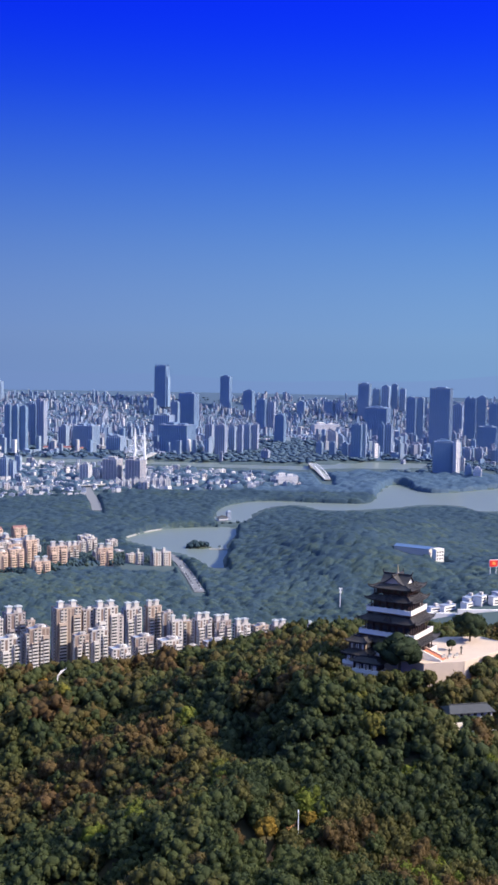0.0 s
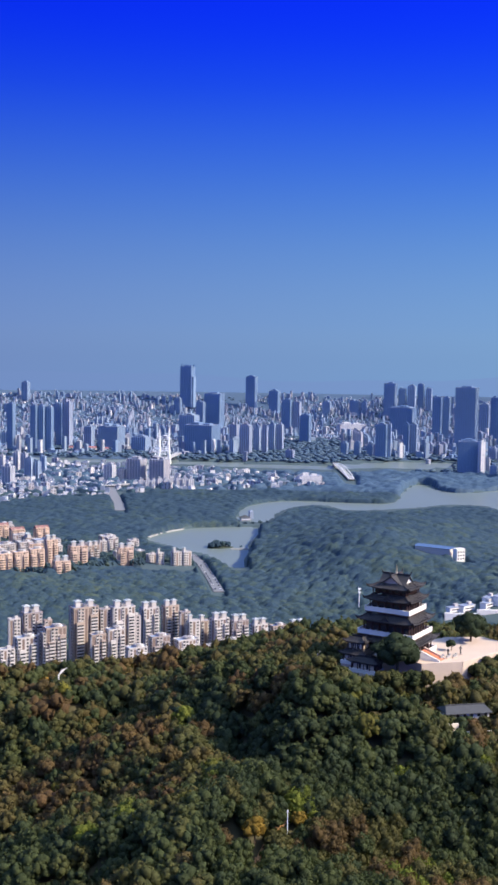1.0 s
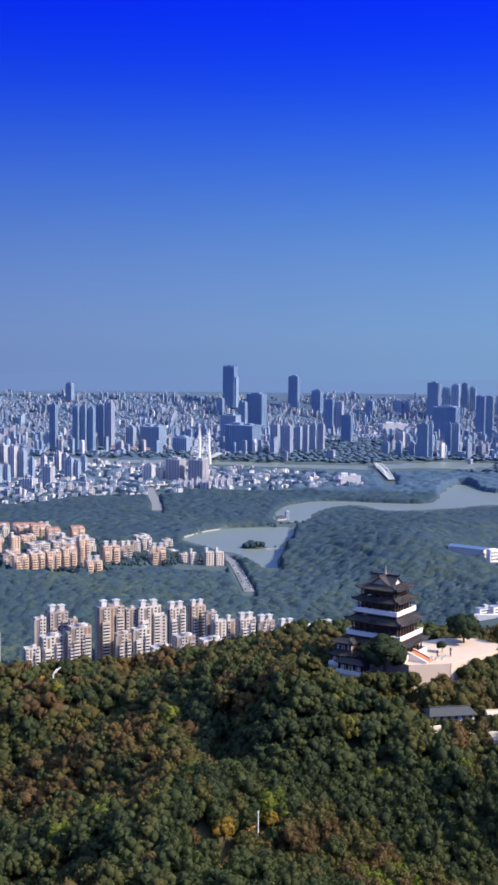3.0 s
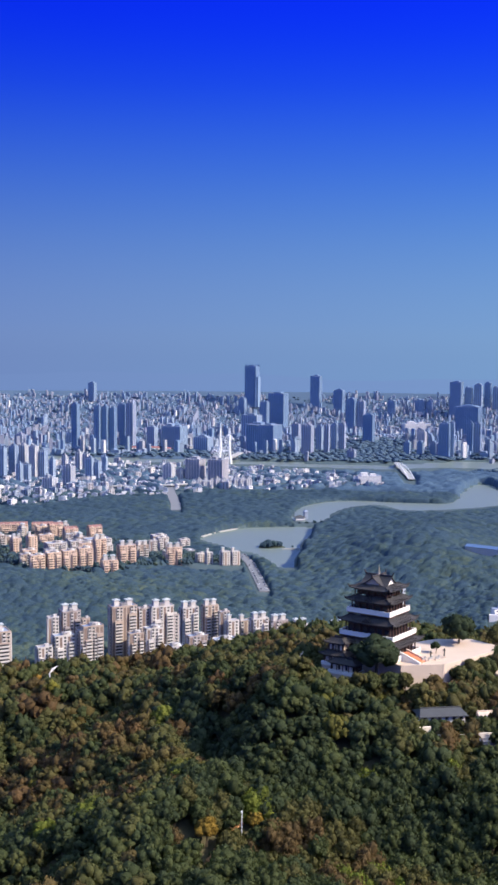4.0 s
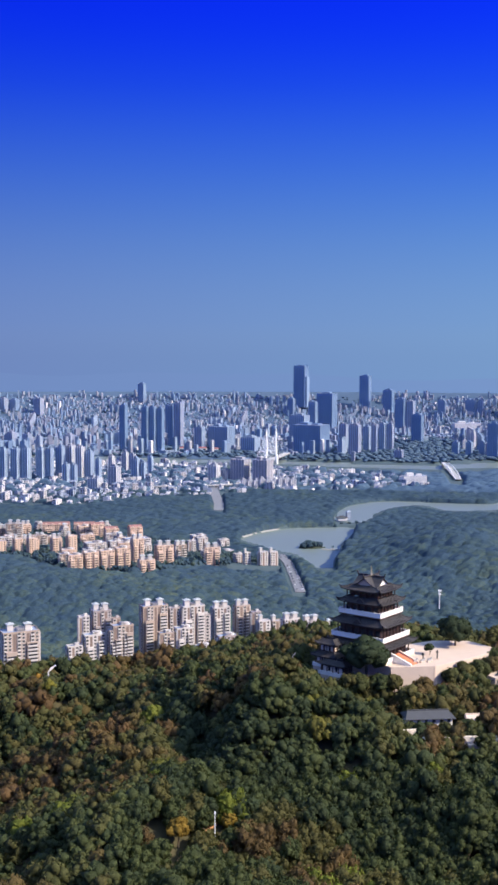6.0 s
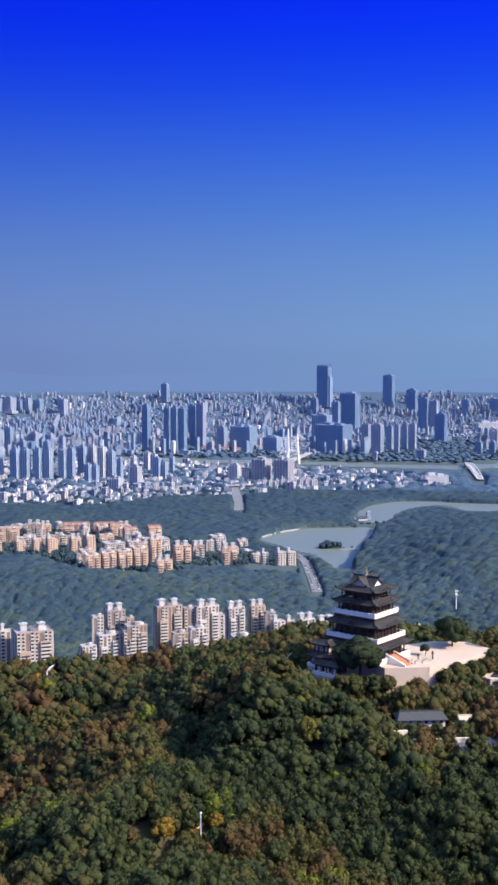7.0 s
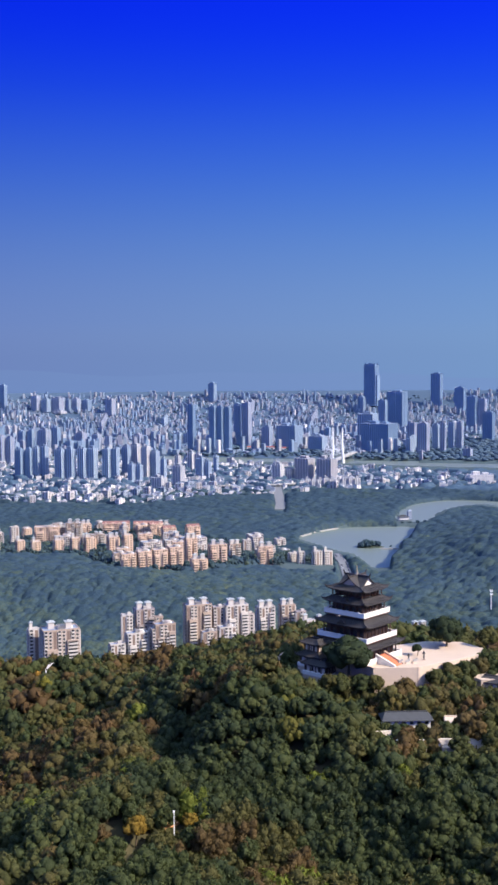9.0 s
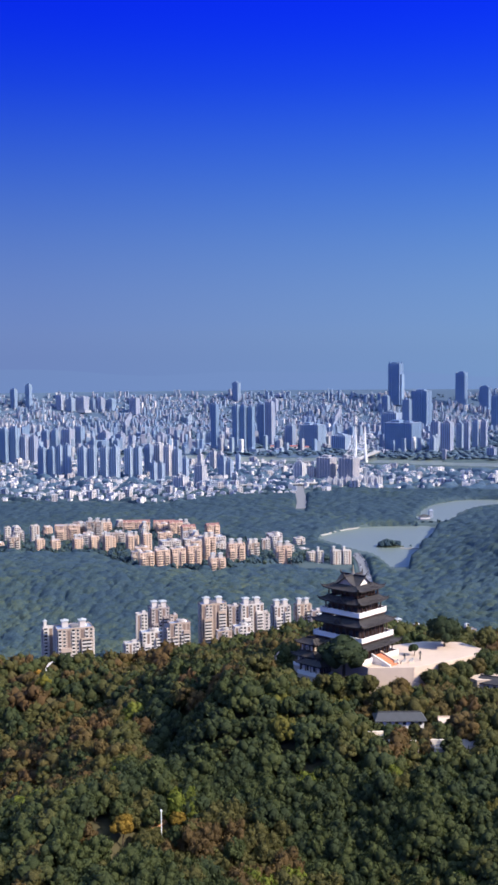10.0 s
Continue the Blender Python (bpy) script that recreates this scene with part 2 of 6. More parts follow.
PLASTER = surface("white_plaster", (0.78, 0.76, 0.74), 0.75, vary=0.08, coarse=0.3)
DARKGLASS = surface("dark_glass", (0.030, 0.036, 0.050), 0.15, vary=0.3, specular=0.6)
GOLD = surface("gilded_metal", (0.75, 0.62, 0.38), 0.35, metal=0.8, vary=0.1)
STEEL = surface("white_steel", (0.80, 0.82, 0.84), 0.5, vary=0.05)
CONCRETE = surface("grey_concrete", (0.36, 0.36, 0.36), 0.85, vary=0.2, coarse=0.1)
ASPHALT = surface("asphalt", (0.16, 0.17, 0.19), 0.9, vary=0.2)
BLUEROOF = surface("blue_sheet_roof", (0.07, 0.13, 0.26), 0.5, vary=0.1)
REDBOARD = surface("red_hoarding", (0.70, 0.04, 0.03), 0.6, vary=0.05)
WALLS = {"white": surface("white_wall", (0.51, 0.485, 0.47), 0.8, vary=0.08, coarse=0.1, each=0.12),
         "beige": surface("beige_wall", (0.38, 0.31, 0.26), 0.8, vary=0.1, coarse=0.1, each=0.15),
         "grey": surface("grey_wall", (0.33, 0.29, 0.28), 0.8, vary=0.12, coarse=0.1, each=0.15),
         "orange": surface("sandstone_wall", (0.62, 0.47, 0.37), 0.8, vary=0.1, coarse=0.1, each=0.12),
         "brown": surface("recess_shade_brown", (0.20, 0.15, 0.13), 0.8, vary=0.15, coarse=0.1, each=0.15)}
# city fronts: the blue of distant haze is mixed into the base colours
TOWERS = {"deep": facade("deep_haze_glass_front", (0.14, 0.225, 0.36), (0.165, 0.26, 0.41), share=0.85, each=0.25, rough_glass=0.35, mirror=0.35),
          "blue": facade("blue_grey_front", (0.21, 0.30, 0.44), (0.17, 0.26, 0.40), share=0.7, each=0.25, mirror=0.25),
          "pale": facade("pale_haze_front", (0.25, 0.32, 0.42), (0.14, 0.21, 0.32), each=0.25, mirror=0.25),
          "rose": facade("rose_haze_front", (0.29, 0.30, 0.38), (0.15, 0.20, 0.30), each=0.2, mirror=0.25),
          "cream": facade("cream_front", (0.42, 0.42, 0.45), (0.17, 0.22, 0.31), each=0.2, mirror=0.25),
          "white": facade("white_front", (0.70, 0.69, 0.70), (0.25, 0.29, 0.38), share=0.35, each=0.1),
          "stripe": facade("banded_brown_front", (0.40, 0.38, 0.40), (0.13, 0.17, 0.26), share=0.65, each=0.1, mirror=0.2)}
# blue of the piers likewise holds painted haze
PIER = surface("pale_haze_pier", (0.38, 0.48, 0.62), 0.7, vary=0.05, each=0.2)
# distant roofs and house walls: their blue tint stands for haze
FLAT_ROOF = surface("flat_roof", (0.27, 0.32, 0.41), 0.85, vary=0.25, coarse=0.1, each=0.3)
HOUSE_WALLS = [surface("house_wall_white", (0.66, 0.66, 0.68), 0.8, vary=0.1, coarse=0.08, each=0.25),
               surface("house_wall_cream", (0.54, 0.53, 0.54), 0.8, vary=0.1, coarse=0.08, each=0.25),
               surface("house_wall_haze_blue", (0.28, 0.34, 0.43), 0.8, vary=0.1, coarse=0.08, each=0.25)]


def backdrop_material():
    m, nt, bsdf = node_material("far_hills_haze_glow")
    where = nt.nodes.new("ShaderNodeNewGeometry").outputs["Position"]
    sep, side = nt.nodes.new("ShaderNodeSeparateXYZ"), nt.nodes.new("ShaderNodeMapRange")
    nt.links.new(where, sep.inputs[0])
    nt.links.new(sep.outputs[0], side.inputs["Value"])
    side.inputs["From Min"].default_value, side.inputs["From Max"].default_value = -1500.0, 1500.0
    # haze put into emission: the ridges glow close to the horizon sky's hue
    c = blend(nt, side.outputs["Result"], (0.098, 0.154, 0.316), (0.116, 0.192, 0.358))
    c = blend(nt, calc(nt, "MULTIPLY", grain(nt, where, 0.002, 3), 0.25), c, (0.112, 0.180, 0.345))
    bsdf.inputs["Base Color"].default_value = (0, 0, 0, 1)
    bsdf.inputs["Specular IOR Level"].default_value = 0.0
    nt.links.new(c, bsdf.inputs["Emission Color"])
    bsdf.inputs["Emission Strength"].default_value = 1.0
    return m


def land_material():
    """Woodland soil on the hills, paved and built-up ground on the far side of the river; haze is mixed into the two
    far colours.
    """
    m, nt, bsdf = node_material("land")
    where = nt.nodes.new("ShaderNodeNewGeometry").outputs["Position"]
    sep = nt.nodes.new("ShaderNodeSeparateXYZ")
    nt.links.new(where, sep.inputs[0])
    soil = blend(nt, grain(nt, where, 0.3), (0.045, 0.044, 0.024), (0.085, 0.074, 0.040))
    # park and town: blue added to the ground with distance, for haze
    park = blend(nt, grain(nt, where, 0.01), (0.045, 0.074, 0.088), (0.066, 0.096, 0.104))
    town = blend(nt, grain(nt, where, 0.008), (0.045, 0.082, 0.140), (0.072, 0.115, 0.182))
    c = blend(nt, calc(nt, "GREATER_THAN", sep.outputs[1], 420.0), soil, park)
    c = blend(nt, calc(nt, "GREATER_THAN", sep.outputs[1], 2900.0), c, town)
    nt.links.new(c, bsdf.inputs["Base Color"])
    bsdf.inputs["Roughness"].default_value = 0.95
    bsdf.inputs["Specular IOR Level"].default_value = 0.2
    return m


LAND = land_material()
HAZY_HILL = backdrop_material()


def water_material():
    m, nt, bsdf = node_material("lake_water")
    where = nt.nodes.new("ShaderNodeNewGeometry").outputs["Position"]
    c = blend(nt, grain(nt, where, 0.004, 3), (0.128, 0.166, 0.156), (0.155, 0.192, 0.178))
    nt.links.new(c, bsdf.inputs["Base Color"])
    bsdf.inputs["Roughness"].default_value = 0.3
    bsdf.inputs["Specular IOR Level"].default_value = 0.18
    bsdf.inputs["IOR"].default_value = 1.33
    bumped(nt, bsdf, grain(nt, where, 0.25, 4), 0.25, 0.25)
    return m


WATER = water_material()

# ------------------------------------------------------------------ tools
class Shape:
    """Collects boxes and other solids into one mesh."""

    def __init__(self):
        self.v, self.f = [], []

    def add(self, verts, faces):
        n = len(self.v)
        self.v += [tuple(p) for p in verts]
        self.f += [tuple(n + k for k in face) for face in faces]
        return self

    def box(self, cx, cy, z0, sx, sy, h, turn=0.0, taper=1.0):
        c, s = math.cos(radians(turn)), math.sin(radians(turn))
        pts = []
        for z, k in ((z0, 1.0), (z0 + h, taper)):
            for a, b in ((-1, -1), (1, -1), (1, 1), (-1, 1)):
                x, y = a * sx * k / 2, b * sy * k / 2
                pts.append((cx + x * c - y * s, cy + x * s + y * c, z))
        return self.add(pts, ((3, 2, 1, 0), (4, 5, 6, 7), (0, 1, 5, 4), (1, 2, 6, 5), (2, 3, 7, 6), (3, 0, 4, 7)))

    def beam(self, a, b, size, size_end=None, sides=4):
        """A bar from a to b."""
        a, b = Vector(a), Vector(b)
        q = (b - a).to_track_quat("Z", "Y")
        pts = []
        for p, r in ((a, size), (b, size if size_end is None else size_end)):
            for k in range(sides):
                t = 2 * math.pi * (k + 0.5) / sides
                pts.append(p + q @ Vector((math.cos(t) * r, math.sin(t) * r, 0)))
        faces = [tuple(range(sides - 1, -1, -1)), tuple(range(sides, 2 * sides))]
        faces += [(k, (k + 1) % sides, sides + (k + 1) % sides, sides + k) for k in range(sides)]
        return self.add(pts, faces)

    def slab(self, outline, z0, z1):
        n = len(outline)
        pts = [(x, y, z0) for x, y in outline] + [(x, y, z1) for x, y in outline]
        faces = [tuple(range(n - 1, -1, -1)), tuple(range(n, 2 * n))]
        faces += [(k, (k + 1) % n, n + (k + 1) % n, n + k) for k in range(n)]
        return self.add(pts, faces)

    def mesh(self, name, material):
        me = bpy.data.meshes.new(name)
        me.from_pydata(self.v, [], self.f)
        me.materials.append(material)
        return me


def tri_mesh(name, verts, tris, material, tint=None, smooth=False):
    """A mesh from arrays of points and triangles."""
    me = bpy.data.meshes.new(name)
    n, m = len(verts), len(tris)
    me.vertices.add(n)
    me.vertices.foreach_set("co", np.asarray(verts, np.float32).ravel())
    me.loops.add(3 * m)
    me.loops.foreach_set("vertex_index", np.asarray(tris, np.int32).ravel())
    me.polygons.add(m)
    me.polygons.foreach_set("loop_start", np.arange(0, 3 * m, 3, dtype=np.int32))
    if smooth:
        me.polygons.foreach_set("use_smooth", np.ones(m, bool))
    me.update(calc_edges=True)
    if tint is not None:
        a = me.attributes.new("tint", "FLOAT", "POINT")
        a.data.foreach_set("value", np.asarray(tint, np.float32))
    me.materials.append(material)
    return me


def part(name, shape, material, parent, label="", kind=""):
    data = shape.mesh(name, material) if isinstance(shape, Shape) else shape
    ob = new(name, data)
    ob.parent = parent
    return tagged(ob, label, kind=kind)


def thing(name, m, label, category, group="", kind=""):
    ob = new(name)
    ob.empty_display_size = 0.5
    ob.matrix_basis = m
    return tagged(ob, label, category, group, kind)


def piece(name, shape, material, label, category, kind="structure"):
    data = shape.mesh(name, material) if isinstance(shape, Shape) else shape
    return tagged(new(name, data), label, category, kind=kind)


rng = np.random.default_rng(7)

# ------------------------------------------------------------------ ground, water, far hills
def build_ground():
    inner = np.radians(np.arange(-21.0, 21.01, 0.3))
    outer = np.radians(np.arange(24.0, 336.1, 4.0))
    az = np.concatenate([inner, outer])
    r = np.concatenate([[0.05], np.arange(40, 120, 40), np.arange(120, 520, 6), np.arange(520, 1050, 12), np.arange(1050, 2450, 8), np.arange(2450, 3100, 12),
                        np.arange(3100, 4300, 60), np.arange(4300, 4876, 24), [4880]])
    a, b = np.meshgrid(az, r)
    x, y = EYE[0] + b * np.sin(a), EYE[1] + b * np.cos(a)
    z = ground(x, y)
    n, m = len(az), len(r)
    i = np.arange(n * m).reshape(m, n)
    j = np.roll(i, -1, axis=1)
    p, q, s, t = i[:-1].ravel(), j[:-1].ravel(), j[1:].ravel(), i[1:].ravel()
    tris = np.concatenate([np.stack([p, s, q], 1), np.stack([p, t, s], 1)])
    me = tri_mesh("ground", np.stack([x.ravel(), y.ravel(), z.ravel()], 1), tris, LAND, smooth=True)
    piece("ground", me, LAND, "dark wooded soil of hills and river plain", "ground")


build_ground()
piece("water", Shape().slab([(-1500, 1000), (1500, 1000), (1700, 3100), (-1500, 3100)], -0.6, 0.0), WATER, "calm grey-green lake and river water", "water")


def build_far_hills():
    """Hazy ridges that close the plain."""
    for k, (dist, low, high, seed) in enumerate(((4915, 175, 240, 1.3), (4940, 200, 268, 4.1))):
        az = np.radians(np.arange(-24, 24.01, 0.4))
        top = low + (high - low) * np.clip(0.45 + 0.3 * np.sin(7 * az + seed) + 0.2 * np.sin(17 * az + 2 * seed) + 0.09 * np.sin(41 * az), 0.05, 1)
        v, f = [], []
        for a, h in zip(az, top):
            sx, sy = math.sin(a), math.cos(a)
            v += [(EYE[0] + dist * sx, EYE[1] + dist * sy, 60.0), (EYE[0] + dist * sx, EYE[1] + dist * sy, h), (EYE[0] + (dist + 20) * sx, EYE[1] + (dist + 20) * sy, 60.0)]
        for i in range(len(az) - 1):
            o = 3 * i
            f += [(o, o + 3, o + 4, o + 1), (o + 1, o + 4, o + 5, o + 2)]
        sh = Shape()
        sh.add(v, f)
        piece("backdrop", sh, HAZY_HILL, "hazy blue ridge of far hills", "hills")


build_far_hills()

# ------------------------------------------------------------------ trees
def ball(level):
    bm = bmesh.new()
    bmesh.ops.create_icosphere(bm, subdivisions=level, radius=1.0)
    v = np.array([p.co for p in bm.verts])
    bm.verts.index_update()
    f = np.array([[p.index for p in face.verts] for face in bm.faces])
    bm.free()
    return v, f


BALL_ROUGH, BALL_FINE = ball(1), ball(2)


def crown(r, clumps, leaves, leaf, fine, flat=0.78, spread=0.62, size=(0.30, 0.46)):
    """Points and triangles of one crown of radius about 1, its foot at 0: clumps of leaves with loose sprays round them."""
    bv, bf = BALL_FINE if fine else BALL_ROUGH
    vs, fs, at, sizes, n = [], [], [], [], 0
    for k in range(clumps):
        up = 1 - 1.45 * (k + 0.5) / clumps
        turn = k * 2.4 + r.uniform(-0.5, 0.5)
        side = math.sqrt(max(0.0, 1 - up * up))
        out = spread * r.uniform(0.72, 1.18)
        c = np.array([side * math.cos(turn) * out, side * math.sin(turn) * out, 0.62 + up * out * flat])
        s = r.uniform(*size)
        lumps = 1 + 0.22 * np.sin(bv @ r.normal(size=3) * 3.1 + r.uniform(0, 6)) + r.uniform(-0.12, 0.12, len(bv))
        p = bv * (s * lumps)[:, None] * np.array([1, 1, 0.82]) + c
        vs.append(p), fs.append(bf + n)
        n += len(p)
        at.append(c), sizes.append(s)
    at, sizes = np.array(at), np.array(sizes)
    if leaves:
        pick = r.integers(0, clumps, leaves)
        d = r.normal(size=(leaves, 3))
        d[:, 2] = np.abs(d[:, 2]) * 0.9 - 0.25
        d /= np.linalg.norm(d, axis=1)[:, None]
        c = at[pick] + d * (sizes[pick] * r.uniform(0.92, 1.22, leaves))[:, None] * np.array([1, 1, 0.85])
        a = np.cross(d + r.normal(scale=0.55, size=(leaves, 3)), r.normal(size=(leaves, 3)))
        a /= np.linalg.norm(a, axis=1)[:, None]
        b = np.cross(a, d + r.normal(scale=0.7, size=(leaves, 3)))
        b /= np.linalg.norm(b, axis=1)[:, None]
        w = (leaf * r.uniform(0.6, 1.3, leaves))[:, None]
        quad = np.stack([c - a * w, c + b * w * 0.6, c + a * w, c - b * w * 0.6], 1).reshape(-1, 3)
        i = n + 4 * np.arange(leaves)
        vs.append(quad)
        fs += [np.stack([i, i + 1, i + 2], 1), np.stack([i, i + 2, i + 3], 1)]
    return np.concatenate(vs), np.concatenate(fs)


def trunk_shape(r, height, girth):
    """A tapered trunk that forks into limbs."""
    s = Shape()
    bend = Vector((r.uniform(-0.3, 0.3), r.uniform(-0.3, 0.3), height * 0.5))
    s.beam((0, 0, -1.2), bend, girth, girth * 0.7, 6)
    for k in range(5):
        a = k * 1.26 + r.uniform(-0.4, 0.4)
        tip = bend + Vector((math.cos(a) * height * 0.24, math.sin(a) * height * 0.24, height * r.uniform(0.2, 0.38)))
        s.beam(bend - Vector((0, 0, 0.25 * k)), tip, girth * 0.5, girth * 0.16, 5)
    return s


SQUARE = [(3, -14), (6, -18), (21, -16), (29, -10), (44, 4), (47, 13), (40, 22), (26, 22), (12, 14), (8, -4)]
# ground that carries no trees: plan rectangles (centre, size, turn) and rounds
CLEAR = [(0, 1, 27, 26, -37), (-14, -9, 13, 17, -37), (16, -40.5, 20, 10, 7), (8, -52.5, 5, 2.5, 10), (17, -55.5, 8, 1.6, 4), (33, -55, 13, 1.6, 4), (33, -38.5, 8, 4, 5), (47, -12, 10, 9, 0),
         (-61, -107, 3, 15, -8), (-61.5, -101, 6, 6, 0), (-48, -92.5, 4, 4, 0), (-28, 5, 6, 5, 0), (-125, 39, 5, 4, 0)]


def cleared(x, y, margin=0.0):
    gone = inside(SQUARE, x, y) | inside(SQUARE, x, y + 2.5) | inside(SQUARE, x, y - 2.5)
    for cx, cy, sx, sy, turn in CLEAR:
        c, s = math.cos(radians(turn)), math.sin(radians(turn))
        u, v = (x - cx) * c + (y - cy) * s, -(x - cx) * s + (y - cy) * c
        gone |= (np.abs(u) < sx / 2 + margin) & (np.abs(v) < sy / 2 + margin)
    return gone


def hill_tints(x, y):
    """Autumn colour in patches over the peak, plus tinted-in slope light and gully shade."""
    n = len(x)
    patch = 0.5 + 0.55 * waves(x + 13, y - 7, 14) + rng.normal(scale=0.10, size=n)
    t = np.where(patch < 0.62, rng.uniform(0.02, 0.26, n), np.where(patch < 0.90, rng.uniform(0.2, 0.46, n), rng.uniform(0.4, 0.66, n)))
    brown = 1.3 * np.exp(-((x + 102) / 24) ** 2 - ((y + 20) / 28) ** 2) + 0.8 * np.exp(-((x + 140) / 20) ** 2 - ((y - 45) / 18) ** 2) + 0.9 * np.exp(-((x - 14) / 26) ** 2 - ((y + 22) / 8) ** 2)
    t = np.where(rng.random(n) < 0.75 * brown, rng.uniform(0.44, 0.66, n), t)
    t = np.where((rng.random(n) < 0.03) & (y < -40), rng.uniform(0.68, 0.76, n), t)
    # hilltop tints are raised to stand for brighter light on the upper slope
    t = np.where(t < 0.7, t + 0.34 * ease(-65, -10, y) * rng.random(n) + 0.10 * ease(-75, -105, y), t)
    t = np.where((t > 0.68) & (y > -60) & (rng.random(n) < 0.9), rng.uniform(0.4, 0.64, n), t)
    # darkest tints down the gully stand in for the spur's shadow
    gully_shade = np.exp(-(((x + 62) * 0.92 + (y + 30) * 0.38) / 7.5) ** 2 - (((x + 62) * 0.38 - (y + 30) * 0.92) / 30) ** 2)
    t = np.where(rng.random(n) < 1.3 * gully_shade, rng.uniform(0.0, 0.05, n), t)
    # crest trees olive and yellow-green; a sunlit look is part of the tint
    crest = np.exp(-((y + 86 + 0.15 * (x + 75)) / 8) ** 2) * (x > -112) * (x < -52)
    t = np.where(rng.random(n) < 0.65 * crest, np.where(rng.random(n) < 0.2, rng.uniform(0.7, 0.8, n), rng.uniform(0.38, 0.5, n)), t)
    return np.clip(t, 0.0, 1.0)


def scatter(x0, x1, y0, y1, step):
    gx, gy = np.meshgrid(np.arange(x0, x1, step), np.arange(y0, y1, step * 0.87))
    gx = gx + (np.arange(gx.shape[0]) % 2)[:, None] * step / 2
    x = gx.ravel() + rng.uniform(-0.38, 0.38, gx.size) * step
    y = gy.ravel() + rng.uniform(-0.38, 0.38, gx.size) * step
    return x, y


def forest_mesh(name, x, y, z, radius, height, tints, protos, material, smooth=True):
    """Crowns of many trees in one mesh. z: foot of the crown; height: its height."""
    pick = rng.integers(0, len(protos), len(x))
    turn = rng.uniform(0, 2 * math.pi, len(x))
    vs, fs, ts, n = [], [], [], 0
    for k, (pv, pf) in enumerate(protos):
        who = np.where(pick == k)[0]
        if not len(who):
            continue
        c, s = np.cos(turn[who])[:, None], np.sin(turn[who])[:, None]
        X = (pv[:, 0] * c - pv[:, 1] * s) * radius[who][:, None] + x[who][:, None]
        Y = (pv[:, 0] * s + pv[:, 1] * c) * radius[who][:, None] + y[who][:, None]
        Z = pv[:, 2] * height[who][:, None] + z[who][:, None]
        vs.append(np.stack([X, Y, Z], -1).reshape(-1, 3))
        fs.append((pf[None] + (n + len(pv) * np.arange(len(who)))[:, None, None]).reshape(-1, 3))
        ts.append(np.repeat(tints[who], len(pv)))
        n += len(pv) * len(who)
    return tri_mesh(name, np.concatenate(vs), np.concatenate(fs), material, np.concatenate(ts), smooth=smooth)


def plant_hill():
    x, y = scatter(-172, 72, -138, 80, 5.25)
    keep = ~cleared(x, y, 1.5)
    keep &= ~((y > 60) & (rng.random(len(x)) < 0.3))
    x, y = x[keep], y[keep]
    z = ground(x, y)
    radius = 3.6 + 3.1 * rng.random(len(x)) ** 1.4
    tall = radius * rng.uniform(1.05, 1.5, len(x))
    z = z + rng.normal(scale=1.1, size=len(x)) + 2.0 * waves(x, y, 6.5)
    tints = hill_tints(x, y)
    own = (x > -74) & (x < 26) & (y > -128) & (y < -68)
    protos = [crown(rng, 13, 225, 0.108, False, 0.8, 0.6, (0.25, 0.42)) for _ in range(10)]
    rest = ~own
    plain = [crown(rng, 7, 80, 0.15, False, 0.8, 0.58, (0.34, 0.5)) for _ in range(5)]
    far_side = (y > 18) | (y < -132) | (x > 62)
    for some, shapes in ((rest & ~far_side, protos), (rest & far_side, plain)):
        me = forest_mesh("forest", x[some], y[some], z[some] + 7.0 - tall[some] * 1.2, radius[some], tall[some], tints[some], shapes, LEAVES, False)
        tagged(new("forest", me), "dense mixed broadleaf wood on the hill, turning brown", "forest", kind="stuff")
    # trees of their own on the slope that the flight passes nearest
    names = ((0.16, "dark green broadleaf tree in a dense hillside wood"), (0.34, "mid-green broadleaf tree in a dense hillside wood"),
             (0.52, "olive-green broadleaf tree starting to turn"), (0.70, "brown autumn-tinted broadleaf tree"), (0.86, "bright yellow-green young tree"), (1.1, "orange autumn tree beside the hill path"))
    made = {}
    kinds = [crown(rng, 17, 700, 0.078, False, 0.8, 0.64, (0.22, 0.38)) for _ in range(4)]
    trunks = [trunk_shape(rng, 7.0, 0.26) for _ in range(4)]
    for k in np.where(own)[0]:
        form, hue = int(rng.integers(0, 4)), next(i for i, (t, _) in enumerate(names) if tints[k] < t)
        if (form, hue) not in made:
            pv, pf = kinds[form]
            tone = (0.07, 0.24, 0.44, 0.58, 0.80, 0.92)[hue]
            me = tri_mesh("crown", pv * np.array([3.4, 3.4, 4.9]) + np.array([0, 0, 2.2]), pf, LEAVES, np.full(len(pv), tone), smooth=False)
            made[form, hue] = (me, trunks[form].mesh("trunk", BARK))
        me, stem = made[form, hue]
        k_scale = radius[k] / 3.4
        m = pose(x[k], y[k], z[k] + 7.0 - 8.0 * k_scale, 0, 0, rng.uniform(0, 360)) @ Matrix.Diagonal((k_scale, k_scale, k_scale, 1))
        t = thing("tree", m, names[hue][1], "tree", "trees on the slope")
        part("trunk", stem, BARK, t)
        part("crown", me, LEAVES, t)


plant_hill()


